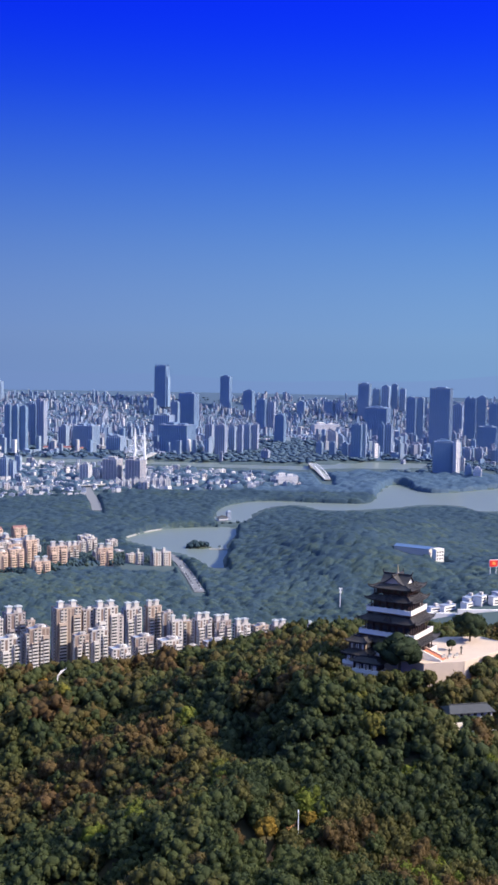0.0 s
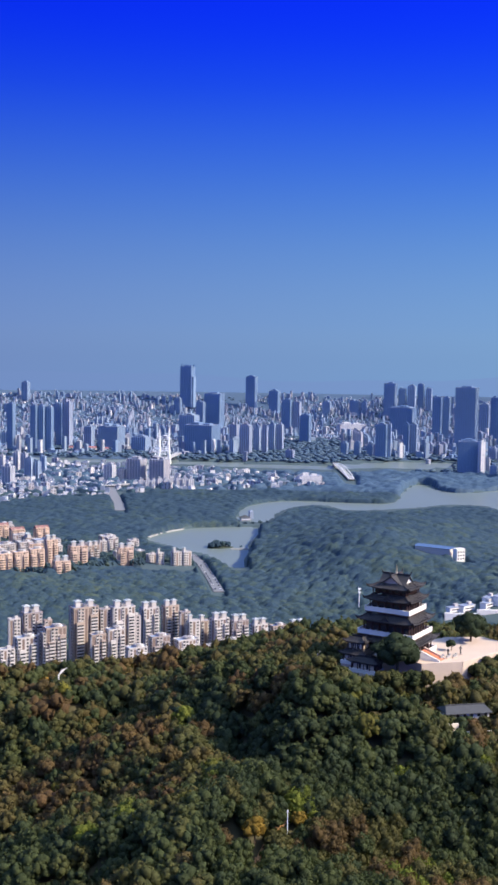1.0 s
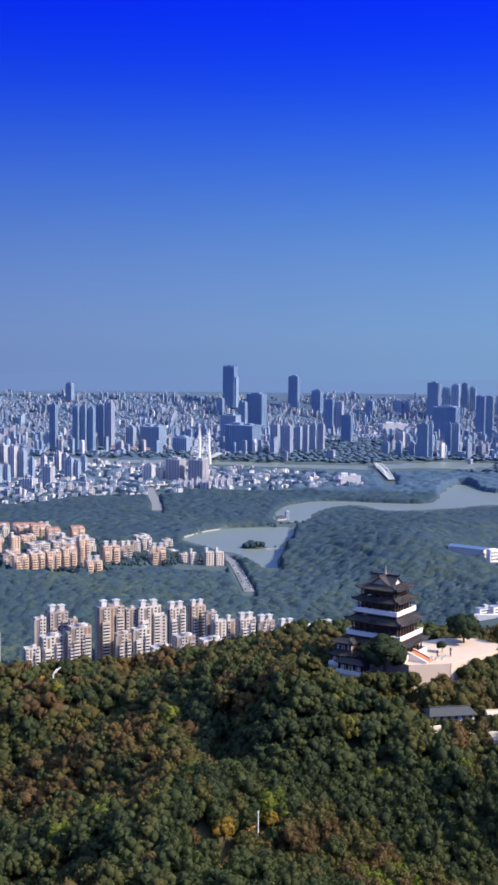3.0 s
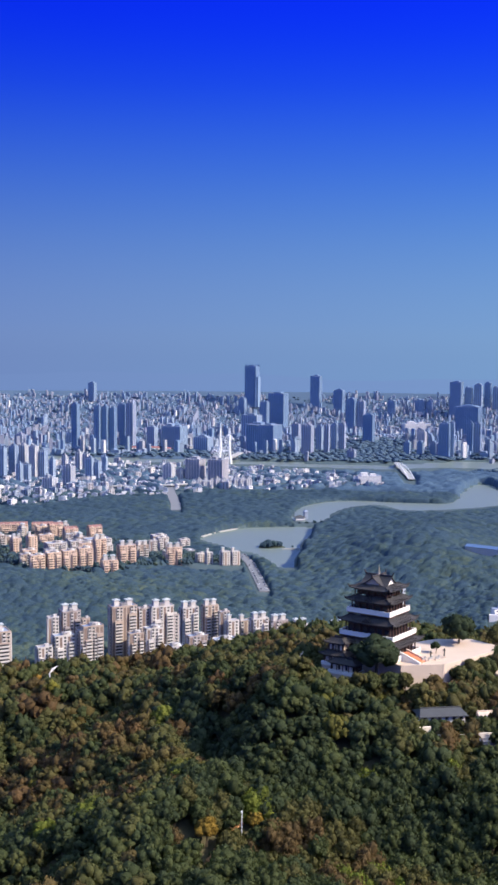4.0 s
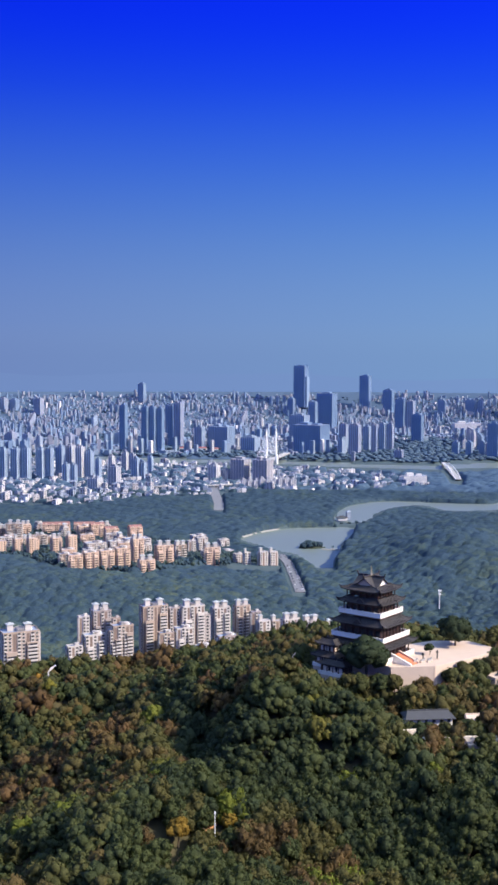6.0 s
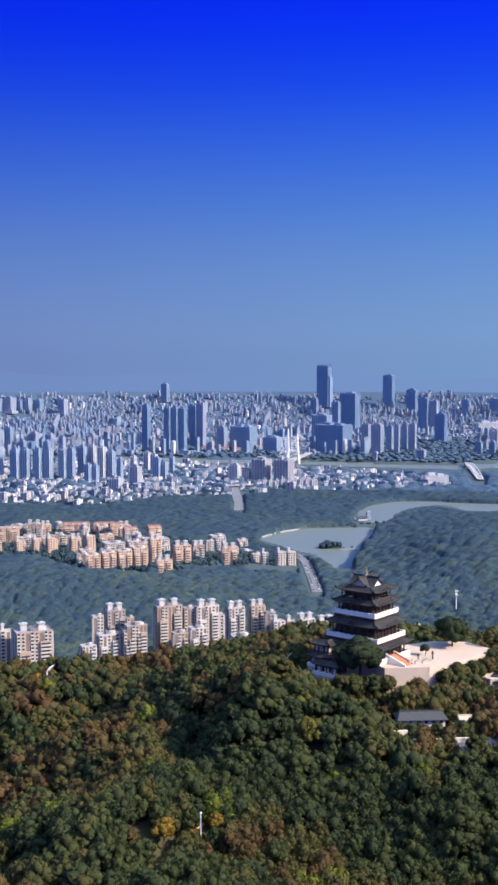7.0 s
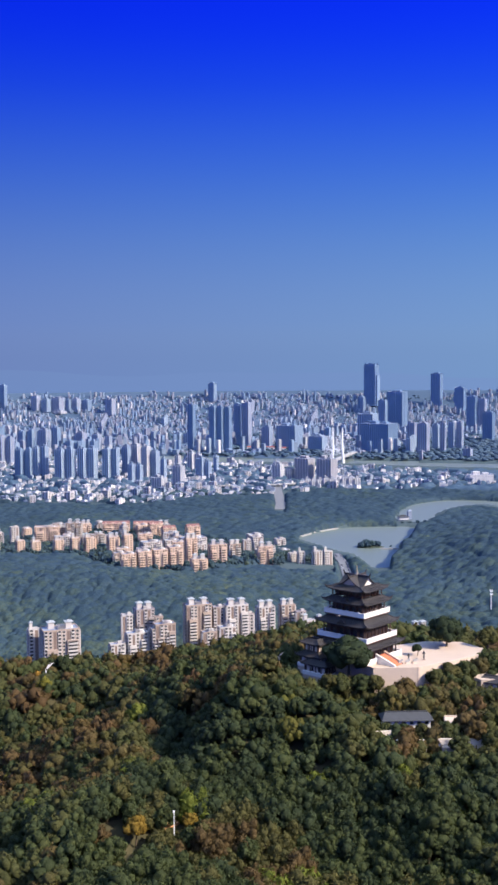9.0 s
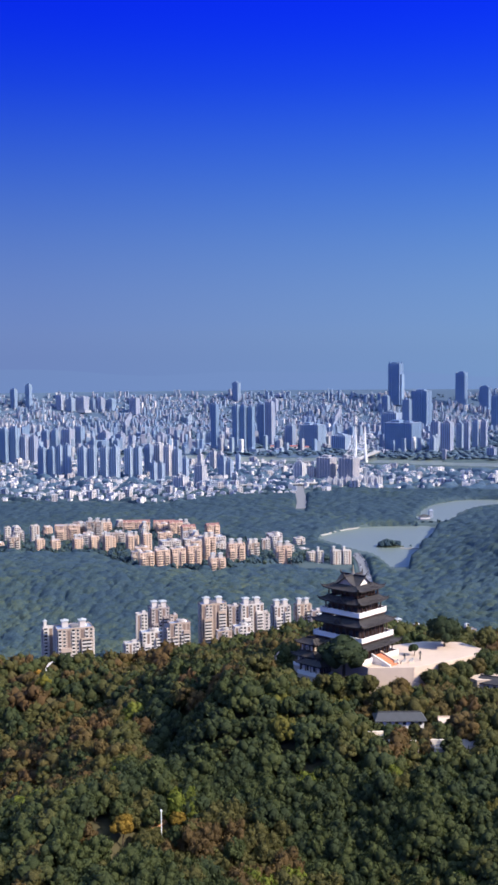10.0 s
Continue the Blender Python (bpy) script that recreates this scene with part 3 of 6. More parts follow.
def lone_tree(x, y, radius, height, tone, label, seed, z=None, stem=0.3):
    r = np.random.default_rng(seed)
    z = ground_at(x, y) if z is None else z
    t = thing("tree", pose(x, y, z, 0, 0, seed * 40), label, "tree")
    pv, pf = crown(r, 22, 1000, 0.08, True, 0.78, 0.62, (0.28, 0.42))
    low = height * stem
    me = tri_mesh("crown", pv * np.array([radius, radius, (height - low) / 1.42]) + np.array([0, 0, low]), pf, LEAVES, np.full(len(pv), tone), smooth=False)
    s = trunk_shape(r, height * 0.8, radius * 0.07)
    part("trunk", s, BARK, t)
    part("crown", me, LEAVES, t)


lone_tree(-2.5, -17.0, 8.6, 13.2, 0.0, "large dark green banyan before the tower", 3, 193.0, 0.05)
lone_tree(33.5, 15, 6.6, 12.0, 0.0, "large dark green banyan behind the square", 4, 194.0, 0.14)
lone_tree(22, 1.5, 2.0, 4.2, 0.05, "small clipped round tree on the square", 5, 194.5, 0.35)
lone_tree(49, 17, 4.2, 8.5, 0.40, "olive-green tree at the edge of the square", 6, 193.0, 0.2)
lone_tree(-61.5, -101, 3.5, 7.6, 0.91, "orange autumn tree beside the hill path", 8, 168.0, 0.2)
lone_tree(-47.5, -91.5, 2.4, 5.6, 0.90, "small orange autumn tree beside the hill path", 12, 167.5, 0.2)
for px, py, pr, tone in ((-5.5, -23.5, 3.8, 0.3), (1.5, -23.0, 4.0, 0.2), (6.5, -23.5, 3.4, 0.45)):
    lone_tree(px, py, pr, 8.0, tone, "broadleaf tree below the wall of the square", int(50 + px), 186.6, 0.2)
for px, py, pr, ph, pz, tone in ((9.5, -45.5, 2.6, 5.5, 179.5, 0.3), (15.0, -46.5, 3.0, 6.0, 179.2, 0.15), (21.0, -45.5, 2.8, 5.6, 179.5, 0.4), (27.0, -45.0, 3.2, 6.4, 179.5, 0.1),
                                 (12.0, -59.5, 3.0, 6.4, 172.4, 0.5), (23.0, -58.5, 3.2, 6.8, 172.6, 0.2), (40.0, -58.0, 3.6, 7.2, 173.0, 0.25),
                                 (27.0, -16.0, 3.6, 7.6, 187.2, 0.35), (32.5, -13.0, 4.0, 8.2, 187.6, 0.45), (38.5, -8.5, 4.0, 8.0, 187.8, 0.3), (43.5, -3.5, 3.8, 7.6, 188.2, 0.5), (48.5, 3.0, 3.8, 8.0, 188.4, 0.4)):
    lone_tree(px, py, pr, ph, tone, "bushy garden tree beside the hilltop terraces", int(90 + px), pz, 0.15)
lone_tree(-9, -24, 3.2, 7.5, 0.45, "thin olive tree below the square wall", 9, 187.0, 0.3)


# ------------------------------------------------------------------ woods, parks and banks in the plain
TOWN_A = [(-290, 480), (-150, 560), (-90, 585), (120, 690), (125, 760), (-40, 745), (-120, 690), (-215, 640), (-290, 540)]
TOWN_B = [(-640, 1130), (-500, 1130), (-380, 1130), (-300, 1005), (-200, 1000), (-130, 1090), (-60, 1110), (-20, 1120), (-20, 1160), (-120, 1260), (-130, 1330),
          (-220, 1380), (-330, 1470), (-420, 1470), (-640, 1350)]
TOWN_C = [(-1200, 1850), (-700, 1830), (-420, 1810), (-330, 1930), (-200, 2000), (-60, 2080), (60, 2100), (330, 2200), (340, 2300), (250, 2460), (0, 2600), (-300, 2740), (-1200, 2790)]
AVENUE = [(-146, 1770), (-125, 1770), (-150, 2140), (-172, 2140)]
LAKE_FLATS = [(-95, 1112), (-22, 1112), (-22, 1140), (-95, 1155)]
VILLAGE = [(236, 776), (300, 768), (400, 764), (400, 800), (240, 806)]
BRIDGE = [(405, 2300), (432, 2300), (464, 2755), (434, 2755)]
ROADS = [(-8, 960), (10, 960), (2, 1060), (-4, 1160), (-16, 1255), (-26, 1255), (-18, 1160), (-14, 1060)]


def parkland(x, y):
    """Green stretches of the far city: belts of trees where nothing is built."""
    d, a = np.hypot(x - EYE[0], y - EYE[1]), np.degrees(np.arctan2(x - EYE[0], y - EYE[1]))
    patch = waves(x + 300, 1.6 * y, 95) > np.where(d < 4300, 0.42, 0.72)
    return patch | ((d > 3980) & (d < 4300) & (a < -2.5) & (waves(x, y, 60) > -0.45)) | ((d > 3200) & (d < 3420) & (waves(x, y, 40) > -0.3)) | ((a > 4.5) & (a < 9.5) & (d < 4050))


def wooded(x, y, z, d):
    """Where trees stand in the plain: not in water, on roads, in the village or where towns are built."""
    open_land = (z > 1.5)
    for poly in (AVENUE, ROADS, VILLAGE, LAKE_FLATS, BRIDGE):
        open_land &= ~inside(poly, x, y)
    return open_land & ~((np.abs(x - 302) < 34) & (y > 1050) & (y < 1090)) & ~((np.abs(x - 326) < 11) & (y > 1004) & (y < 1060))


def keeps_view(x, y, d, tall):
    """Trees on the near banks stay low enough to leave the water and the roads in sight."""
    keep = np.ones(x.shape, bool)
    reach = tall * d / 302.0
    for share in (0.3, 0.65, 1.0):
        sx, sy = x + (x - EYE[0]) / d * reach * share, y + (y - EYE[1]) / d * reach * share
        for poly in (LAKE_NEAR, LAKE_MIDDLE, LAKE_FAR, RIVER, ROADS, LAKE_FLATS, AVENUE, VILLAGE, BRIDGE):
            keep &= ~inside(poly, sx, sy)
        if share == 0.3:
            keep &= ~(inside(TOWN_B, sx, sy) & ~inside(TOWN_B, x, y)) & ~(inside(TOWN_C, sx, sy) & ~inside(TOWN_C, x, y))
    return keep


def canopy(near, far, grid, cell, radius, rise, label, material):
    """A closed canopy: the crowns of jittered trees stand shoulder to shoulder and are drawn as one uneven skin."""
    half = math.radians(20.6)
    rows = np.arange(near, far, grid)
    turns = np.arange(-half, half, grid / (0.5 * (near + far)))
    a, r = np.meshgrid(turns, rows)
    x = EYE[0] + r * np.sin(a) + rng.uniform(-0.3, 0.3, a.shape) * grid
    y = EYE[1] + r * np.cos(a) + rng.uniform(-0.3, 0.3, a.shape) * grid
    z = ground(x, y)
    size = 1024
    jx, jy, jr, jt = rng.uniform(-0.5, 0.5, (4, size, size))
    top, tone = np.full(x.shape, -9.0), np.zeros(x.shape)
    # crowns of three sizes: broad old trees, the common ones, and small fill; a share of the places stays empty
    for scale, share, salt, lift in ((1.35, 0.45, 0, 0.22), (0.9, 0.75, 311, 0.0), (0.55, 0.9, 617, -0.08)):
        c, s = math.cos(0.5 + salt), math.sin(0.5 + salt)
        p, q = x * c - y * s, x * s + y * c
        side = cell * scale
        ci, cj = np.floor(p / side).astype(int), np.floor(q / side).astype(int)
        for di in (-1, 0, 1):
            for dj in (-1, 0, 1):
                i, j = (ci + di + salt) % size, (cj + dj) % size
                cx, cy = (ci + di + 0.5 + 0.9 * jx[i, j]) * side, (cj + dj + 0.5 + 0.9 * jy[i, j]) * side
                rad = radius * scale * (1 + 0.8 * jr[i, j])
                dist = ((p - cx) ** 2 + (q - cy) ** 2) / rad ** 2
                h = rise * scale ** 0.7 * (lift + 0.8 * jr[i, j] + 1.25 * np.sqrt(np.clip(1 - dist, 0, 1)) * (1 + 0.14 * np.sin(2.1 * p / side * 6 + 9 * jt[i, j]) * np.sin(2.3 * q / side * 6)))
                up = (h > top) & (dist < 1) & (jt[i, j] + 0.5 < share)
                top, tone = np.where(up, h, top), np.where(up, jt[(i + 57) % size, j], tone)
    top = np.clip(top, -0.5 * rise, None) + 0.7 * rise * waves(x, y, 3.4 * cell) + rng.normal(scale=0.15 * rise, size=x.shape)
    built = inside(TOWN_A, x, y) | inside(TOWN_B, x, y) | inside(TOWN_C, x, y)
    stand = wooded(x, y, z, r) & keeps_view(x, y, r, 3.4 * rise) & ~(built & (waves(x, y, 9) < 0.25))
    stand[[0, -1], :] = False
    # the outermost crowns of a wood are lower
    inner = stand.astype(float)
    for _ in range(2):
        mean = inner.copy()
        mean[1:-1, 1:-1] = (inner[1:-1, 1:-1] * 2 + inner[:-2, 1:-1] + inner[2:, 1:-1] + inner[1:-1, :-2] + inner[1:-1, 2:]) / 6
        inner = mean
    full = np.clip(0.25 + 0.75 * (inner - 0.35) / 0.65, 0.25, 1.0)
    zz = np.where(stand, z + (0.8 * rise + top) * full, z - 1.5)
    # tint slides to the bluer end with distance, as painted haze
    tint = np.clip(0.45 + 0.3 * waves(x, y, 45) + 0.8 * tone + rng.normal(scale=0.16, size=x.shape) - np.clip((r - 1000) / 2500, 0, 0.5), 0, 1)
    m, n = x.shape
    k = np.arange(m * n).reshape(m, n)
    p, q, s, t = k[:-1, :-1].ravel(), k[:-1, 1:].ravel(), k[1:, 1:].ravel(), k[1:, :-1].ravel()
    tris = np.concatenate([np.stack([p, s, q], 1), np.stack([p, t, s], 1)])
    tris = tris[stand.ravel()[tris].any(axis=1)]
    me = tri_mesh("woods", np.stack([x.ravel(), y.ravel(), zz.ravel()], 1), tris, material, tint.ravel(), smooth=False)
    tagged(new("woods", me), label, "woods", kind="stuff")


def plant_plain():
    canopy(880, 1306, 1.65, 7.5, 5.0, 2.7, "woods on the low hills round the lake, tinted blue for haze", WOODS)
    canopy(1290, 2500, 3.2, 9.5, 6.4, 2.9, "park woods along the lake shores, tinted blue for haze", WOODS)
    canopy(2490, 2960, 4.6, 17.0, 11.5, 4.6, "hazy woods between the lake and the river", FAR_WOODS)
    # single crowns that stand out of the canopy, line the shores and fill the gardens of the flats
    for near, far, step, share, rad, label in ((880, 1300, 13.0, 0.0, (3.0, 5.4), "garden trees between the blocks of flats"),):
        x, y = scatter(-1000, 1100, 400, 2200, step)
        gx, gy = scatter(-640, -20, 1000, 1480, 9.0)
        if near < 1000:
            town = inside(TOWN_B, gx, gy) & (rng.random(len(gx)) < 0.5)
            x, y = np.concatenate([x, gx[town]]), np.concatenate([y, gy[town]])
        d, a = np.hypot(x - EYE[0], y - EYE[1]), np.degrees(np.arctan2(x - EYE[0], y - EYE[1]))
        z = ground(x, y)
        built = inside(TOWN_A, x, y) | inside(TOWN_B, x, y) | inside(TOWN_C, x, y)
        keep = (np.abs(a) < 20.5) & wooded(x, y, z, d) & keeps_view(x, y, d, 11.0) & ((built & (near < 1000) & (y < 1600)) | ((d > near) & (d <= far) & (rng.random(len(x)) < share)))
        keep &= ~inside(TOWN_A, x, y)
        x, y, z, built = x[keep], y[keep], z[keep], built[keep]
        radius = rng.uniform(*rad, len(x))
        tall = radius * rng.uniform(1.0, 1.4, len(x))
        foot = np.where(built, z + 0.5, z + 5.5 - 0.75 * tall)
        tint = np.clip(0.4 + rng.normal(scale=0.25, size=len(x)), 0, 1)
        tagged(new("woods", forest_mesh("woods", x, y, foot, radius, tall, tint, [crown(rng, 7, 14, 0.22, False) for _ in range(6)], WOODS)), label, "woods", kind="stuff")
    x, y = scatter(-1750, 1750, 1500, 4300, 24.0)
    d, a = np.hypot(x - EYE[0], y - EYE[1]), np.degrees(np.arctan2(x - EYE[0], y - EYE[1]))
    z = ground(x, y)
    keep = (d > 2950) & (d < 4300) & (np.abs(a) < 20.5) & (z > 1.5) & (rng.random(len(x)) > 0.1) & keeps_view(x, y, d, 11.0)
    keep &= ~inside(TOWN_C, x, y) | (rng.random(len(x)) < 0.25)
    keep &= parkland(x, y) | (rng.random(len(x)) < 0.45)
    x, y, z = x[keep], y[keep], z[keep]
    radius = rng.uniform(10.0, 19.0, len(x))
    tall = radius * rng.uniform(0.4, 0.62, len(x))
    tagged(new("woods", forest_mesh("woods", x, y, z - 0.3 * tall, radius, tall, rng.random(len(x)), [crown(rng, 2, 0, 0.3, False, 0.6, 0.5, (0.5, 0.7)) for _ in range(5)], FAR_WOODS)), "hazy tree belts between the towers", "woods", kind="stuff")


plant_plain()

# ------------------------------------------------------------------ the tower on the peak
def skirt_roof(inner, outer, z_in, z_out, lift=0.7, thick=0.35, rows=6, cols=14):
    """A concave hipped skirt of tiles with upturned corners, as one solid shell."""
    s = Shape()
    for side in range(4):
        (ix, iy), (ox, oy) = (inner, outer) if side % 2 == 0 else (inner[::-1], outer[::-1])
        c, n = math.cos(side * math.pi / 2), math.sin(side * math.pi / 2)
        top, low = [], []
        for r in range(rows + 1):
            k = r / rows
            for q in range(cols + 1):
                u = -1 + 2 * q / cols
                ex, ey = ix + (ox - ix) * k, iy + (oy - iy) * k
                z = z_out + (z_in - z_out) * (1 - k) ** 1.6 + lift * k * k * abs(u) ** 6
                x, y = u * ex, -ey - 0.25 * k * abs(u) ** 6
                top.append((x * c - y * n, x * n + y * c, z))
                low.append((x * c - y * n, x * n + y * c, z - thick))
        m, w = len(top), cols + 1
        faces = []
        for r in range(rows):
            for q in range(cols):
                a = r * w + q
                faces += [(a, a + w, a + w + 1, a + 1), (m + a, m + a + 1, m + a + w + 1, m + a + w)]
        for q in range(cols):
            a = rows * w + q
            faces += [(a, m + a, m + a + 1, a + 1)]
        s.add(top + low, faces)
    return s


def hip_ridge(inner, outer, z_in, z_out, lift, sx, sy, size=0.22):
    s = Shape()
    pts = []
    for r in range(7):
        k = r / 6
        z = z_out + (z_in - z_out) * (1 - k) ** 1.6 + lift * k * k + 0.12
        pts.append((sx * (inner[0] + (outer[0] - inner[0]) * k), sy * (inner[1] + (outer[1] - inner[1]) * k + 0.2 * k), z))
    for a, b in zip(pts, pts[1:]):
        s.beam(a, b, size)
    s.beam(pts[-1], (pts[-1][0] * 1.03, pts[-1][1] * 1.03, pts[-1][2] + 0.5), size, 0.08)
    return s


def tile_rows(inner, outer, z_in, z_out, side, gap=0.75):
    """Raised tile ribs that run down one side of a skirt roof."""
    s = Shape()
    (ix, iy), (ox, oy) = (inner, outer) if side % 2 == 0 else (inner[::-1], outer[::-1])
    c, n = math.cos(side * math.pi / 2), math.sin(side * math.pi / 2)
    count = int(2 * ix / gap)
    for q in range(count + 1):
        x = -ix + 2 * ix * q / count
        pts = []
        for r in range(4):
            k = r / 3
            y, z = -(iy + (oy - iy) * k), z_out + (z_in - z_out) * (1 - k) ** 1.6 + 0.06
            xx = x * (1 + (ox / ix - 1) * k * 0.9)
            pts.append((xx * c - y * n, xx * n + y * c, z))
        for a, b in zip(pts, pts[1:]):
            s.beam(a, b, 0.11)
    return s


def roof_tier(parent, inner, outer, z_in, z_out, lift):
    roof = part("roof", skirt_roof(inner, outer, z_in, z_out, lift), TILE, parent, "dark grey tiled roof skirt with upturned corners")
    for sx in (-1, 1):
        for sy in (-1, 1):
            part("hip_ridge", hip_ridge(inner, outer, z_in, z_out, lift, sx, sy), TILE, roof)
    for side in range(4):
        part("tile_ribs", tile_rows(inner, outer, z_in, z_out, side), TILE, roof, kind="stuff")
    part("soffit", Shape().box(0, 0, z_out - 0.75, inner[0] * 2 + 1.6, inner[1] * 2 + 1.6, 0.5), TIMBER, roof, "dark timber brackets under the eaves")


def storey(parent, hx, hy, z0, z1, columns, glass_share=0.62):
    """A timber storey: core, columns all round, lattice windows between them."""
    part("wall", Shape().box(0, 0, z0, 2 * hx - 1.6, 2 * hy - 1.6, z1 - z0), TIMBER, parent, "dark red timber walls")
    for side in range(4):
        lx, ly = (hx, hy) if side % 2 == 0 else (hy, hx)
        c, n = math.cos(side * math.pi / 2), math.sin(side * math.pi / 2)
        count = columns if side % 2 == 0 else max(3, round(columns * ly / lx))
        for q in range(count):
            u = -lx + 2 * lx * q / count
            part("column", Shape().beam((u * c + ly * n, u * n - ly * c, z0), (u * c + ly * n, u * n - ly * c, z1), 0.26, 0.24, 8), TIMBER, parent)
            mid = u + lx / count
            x, y = mid * c + (ly - 0.75) * n, mid * n - (ly - 0.75) * c
            part("window", Shape().box(x, y, z0 + 0.7, 2 * lx / count * glass_share, 0.14, (z1 - z0) * 0.55, side * 90), DARKGLASS, parent)


def balustrade(parent, hx, hy, z0, h):
    """White parapet all round a gallery, with posts and a coping."""
    for side in range(4):
        lx, ly = (hx, hy) if side % 2 == 0 else (hy, hx)
        c, n = math.cos(side * math.pi / 2), math.sin(side * math.pi / 2)
        s = Shape()
        s.box(ly * n, -ly * c, z0, 2 * lx - 0.3, 0.22, h * 0.86, side * 90)
        s.box(ly * n, -ly * c, z0 + h * 0.86, 2 * lx + 0.1, 0.36, h * 0.14, side * 90)
        rail = part("balustrade", s, PLASTER, parent, "white gallery parapet")
        for q in range(int(lx * 2 / 2.4)):
            u = -lx + 2 * lx * q / int(lx * 2 / 2.4)
            part("post", Shape().box(u * c + ly * n, u * n - ly * c, z0, 0.34, 0.34, h + 0.25, side * 90), PLASTER, rail)


def gable(ridge_half, half, z0, z1, turned):
    """One of two crossing gabled roofs: the slopes, 0.25 m thick, with bent profile."""
    s = Shape()
    prof = [(half, z0), (half * 0.55, z0 + (z1 - z0) * 0.36), (0, z1), (-half * 0.55, z0 + (z1 - z0) * 0.36), (-half, z0)]
    pts = []
    for u in (-ridge_half, ridge_half):
        for k in (0.0, -0.28):
            for v, z in prof:
                x, y = (u, v) if not turned else (v, u)
                pts.append((x, y, z + k))
    f = []
    for i in range(4):
        f += [(i, i + 1, 10 + i + 1, 10 + i), (5 + i, 15 + i, 15 + i + 1, 5 + i + 1)]
        f += [(i, 5 + i, 5 + i + 1, i + 1), (10 + i, 10 + i + 1, 15 + i + 1, 15 + i)]
    f += [(0, 10, 15, 5), (4, 9, 19, 14)]
    return s.add(pts, f)


def build_pavilion():
    t = thing("pavilion", pose(0.4, 0.6, 0, 0, 0, -37), "tall tiered Chinese hilltop pavilion, dark tiles, white parapets", "pavilion")
    # podium and ground storey
    part("podium", Shape().box(0, 0, 184.0, 25, 22, 10.6).box(0, 0, 194.6, 24.4, 21.4, 0.5), STONE, t, "stone podium")
    balustrade(t, 12.0, 10.4, 195.1, 1.5)
    storey(t, 10.6, 9.0, 195.1, 200.2, 6)
    roof_tier(t, (9.8, 8.4), (12.9, 11.2), 201.6, 200.0, 0.8)
    # second storey behind the wide white gallery
    part("gallery_floor", Shape().box(0, 0, 201.7, 22.0, 18.4, 0.4), TIMBER, t)
    balustrade(t, 10.8, 9.0, 202.1, 1.7)
    storey(t, 9.0, 7.8, 202.1, 207.2, 6)
    roof_tier(t, (8.1, 7.0), (11.3, 9.8), 209.7, 207.5, 0.9)
    # third storey
    part("gallery_floor", Shape().box(0, 0, 210.1, 17.6, 15.4, 0.4), TIMBER, t)
    balustrade(t, 8.7, 7.6, 210.5, 1.7)
    storey(t, 7.3, 6.5, 210.5, 214.9, 5)
    roof_tier(t, (6.7, 5.9), (9.3, 8.2), 216.7, 215.0, 0.8)
    # attic and the crossing gables
    storey(t, 6.5, 5.8, 217.0, 219.2, 5, 0.5)
    roof_tier(t, (5.2, 4.7), (8.3, 7.5), 220.9, 219.4, 0.8)
    for turned, half, ridge in ((False, 4.3, 5.4), (True, 4.6, 5.0)):
        top = part("gable_roof", gable(ridge, half, 220.6, 223.7, turned), TILE, t, "dark tiled crossing gable roof")
        for u in (-1, 1):
            v = [(u * (ridge - 0.7), -half + 0.9, 220.8), (u * (ridge - 0.7), half - 0.9, 220.8), (u * (ridge - 0.7), 0, 223.2)]
            w = [(u * (ridge - 0.95), p[1], p[2]) for p in v]
            if turned:
                v, w = [(p[1], p[0], p[2]) for p in v], [(p[1], p[0], p[2]) for p in w]
            part("gable_wall", Shape().add(v + w, ((0, 1, 2), (5, 4, 3), (0, 3, 4, 1), (1, 4, 5, 2), (2, 5, 3, 0))), PLASTER if turned is False and u > 0 else STONE, top, "pale triangular gable wall")
            a, b = ((u * ridge, 0, 223.8), (u * (ridge + 0.6), 0, 225.2)) if not turned else ((0, u * ridge, 223.8), (0, u * (ridge + 0.6), 225.2))
            part("ridge_horn", Shape().beam(a, b, 0.35, 0.12), TILE, top)
        part("ridge", Shape().box(0, 0, 223.6, 2 * ridge if not turned else 0.5, 0.5 if not turned else 2 * ridge, 0.55), TILE, top)
    part("finial", Shape().beam((0, 0, 223.8), (0, 0, 225.0), 0.6, 0.3, 8).beam((0, 0, 225.0), (0, 0, 227.4), 0.34, 0.08, 8), GOLD, t, "pale gilded finial")
    # small dormer gables over the long side of the two lower roofs
    for z, y in ((208.4, -9.0), (215.7, -7.4)):
        part("dormer", Shape().add([(-1.8, y - 0.4, z - 0.6), (1.8, y - 0.4, z - 0.6), (0, y - 0.4, z + 1.1), (-1.4, y + 2.4, z), (1.4, y + 2.4, z), (0, y + 2.4, z + 1.2)],
             ((0, 1, 2), (5, 4, 3), (1, 4, 5, 2), (0, 2, 5, 3), (0, 3, 4, 1))), TILE, t)


build_pavilion()


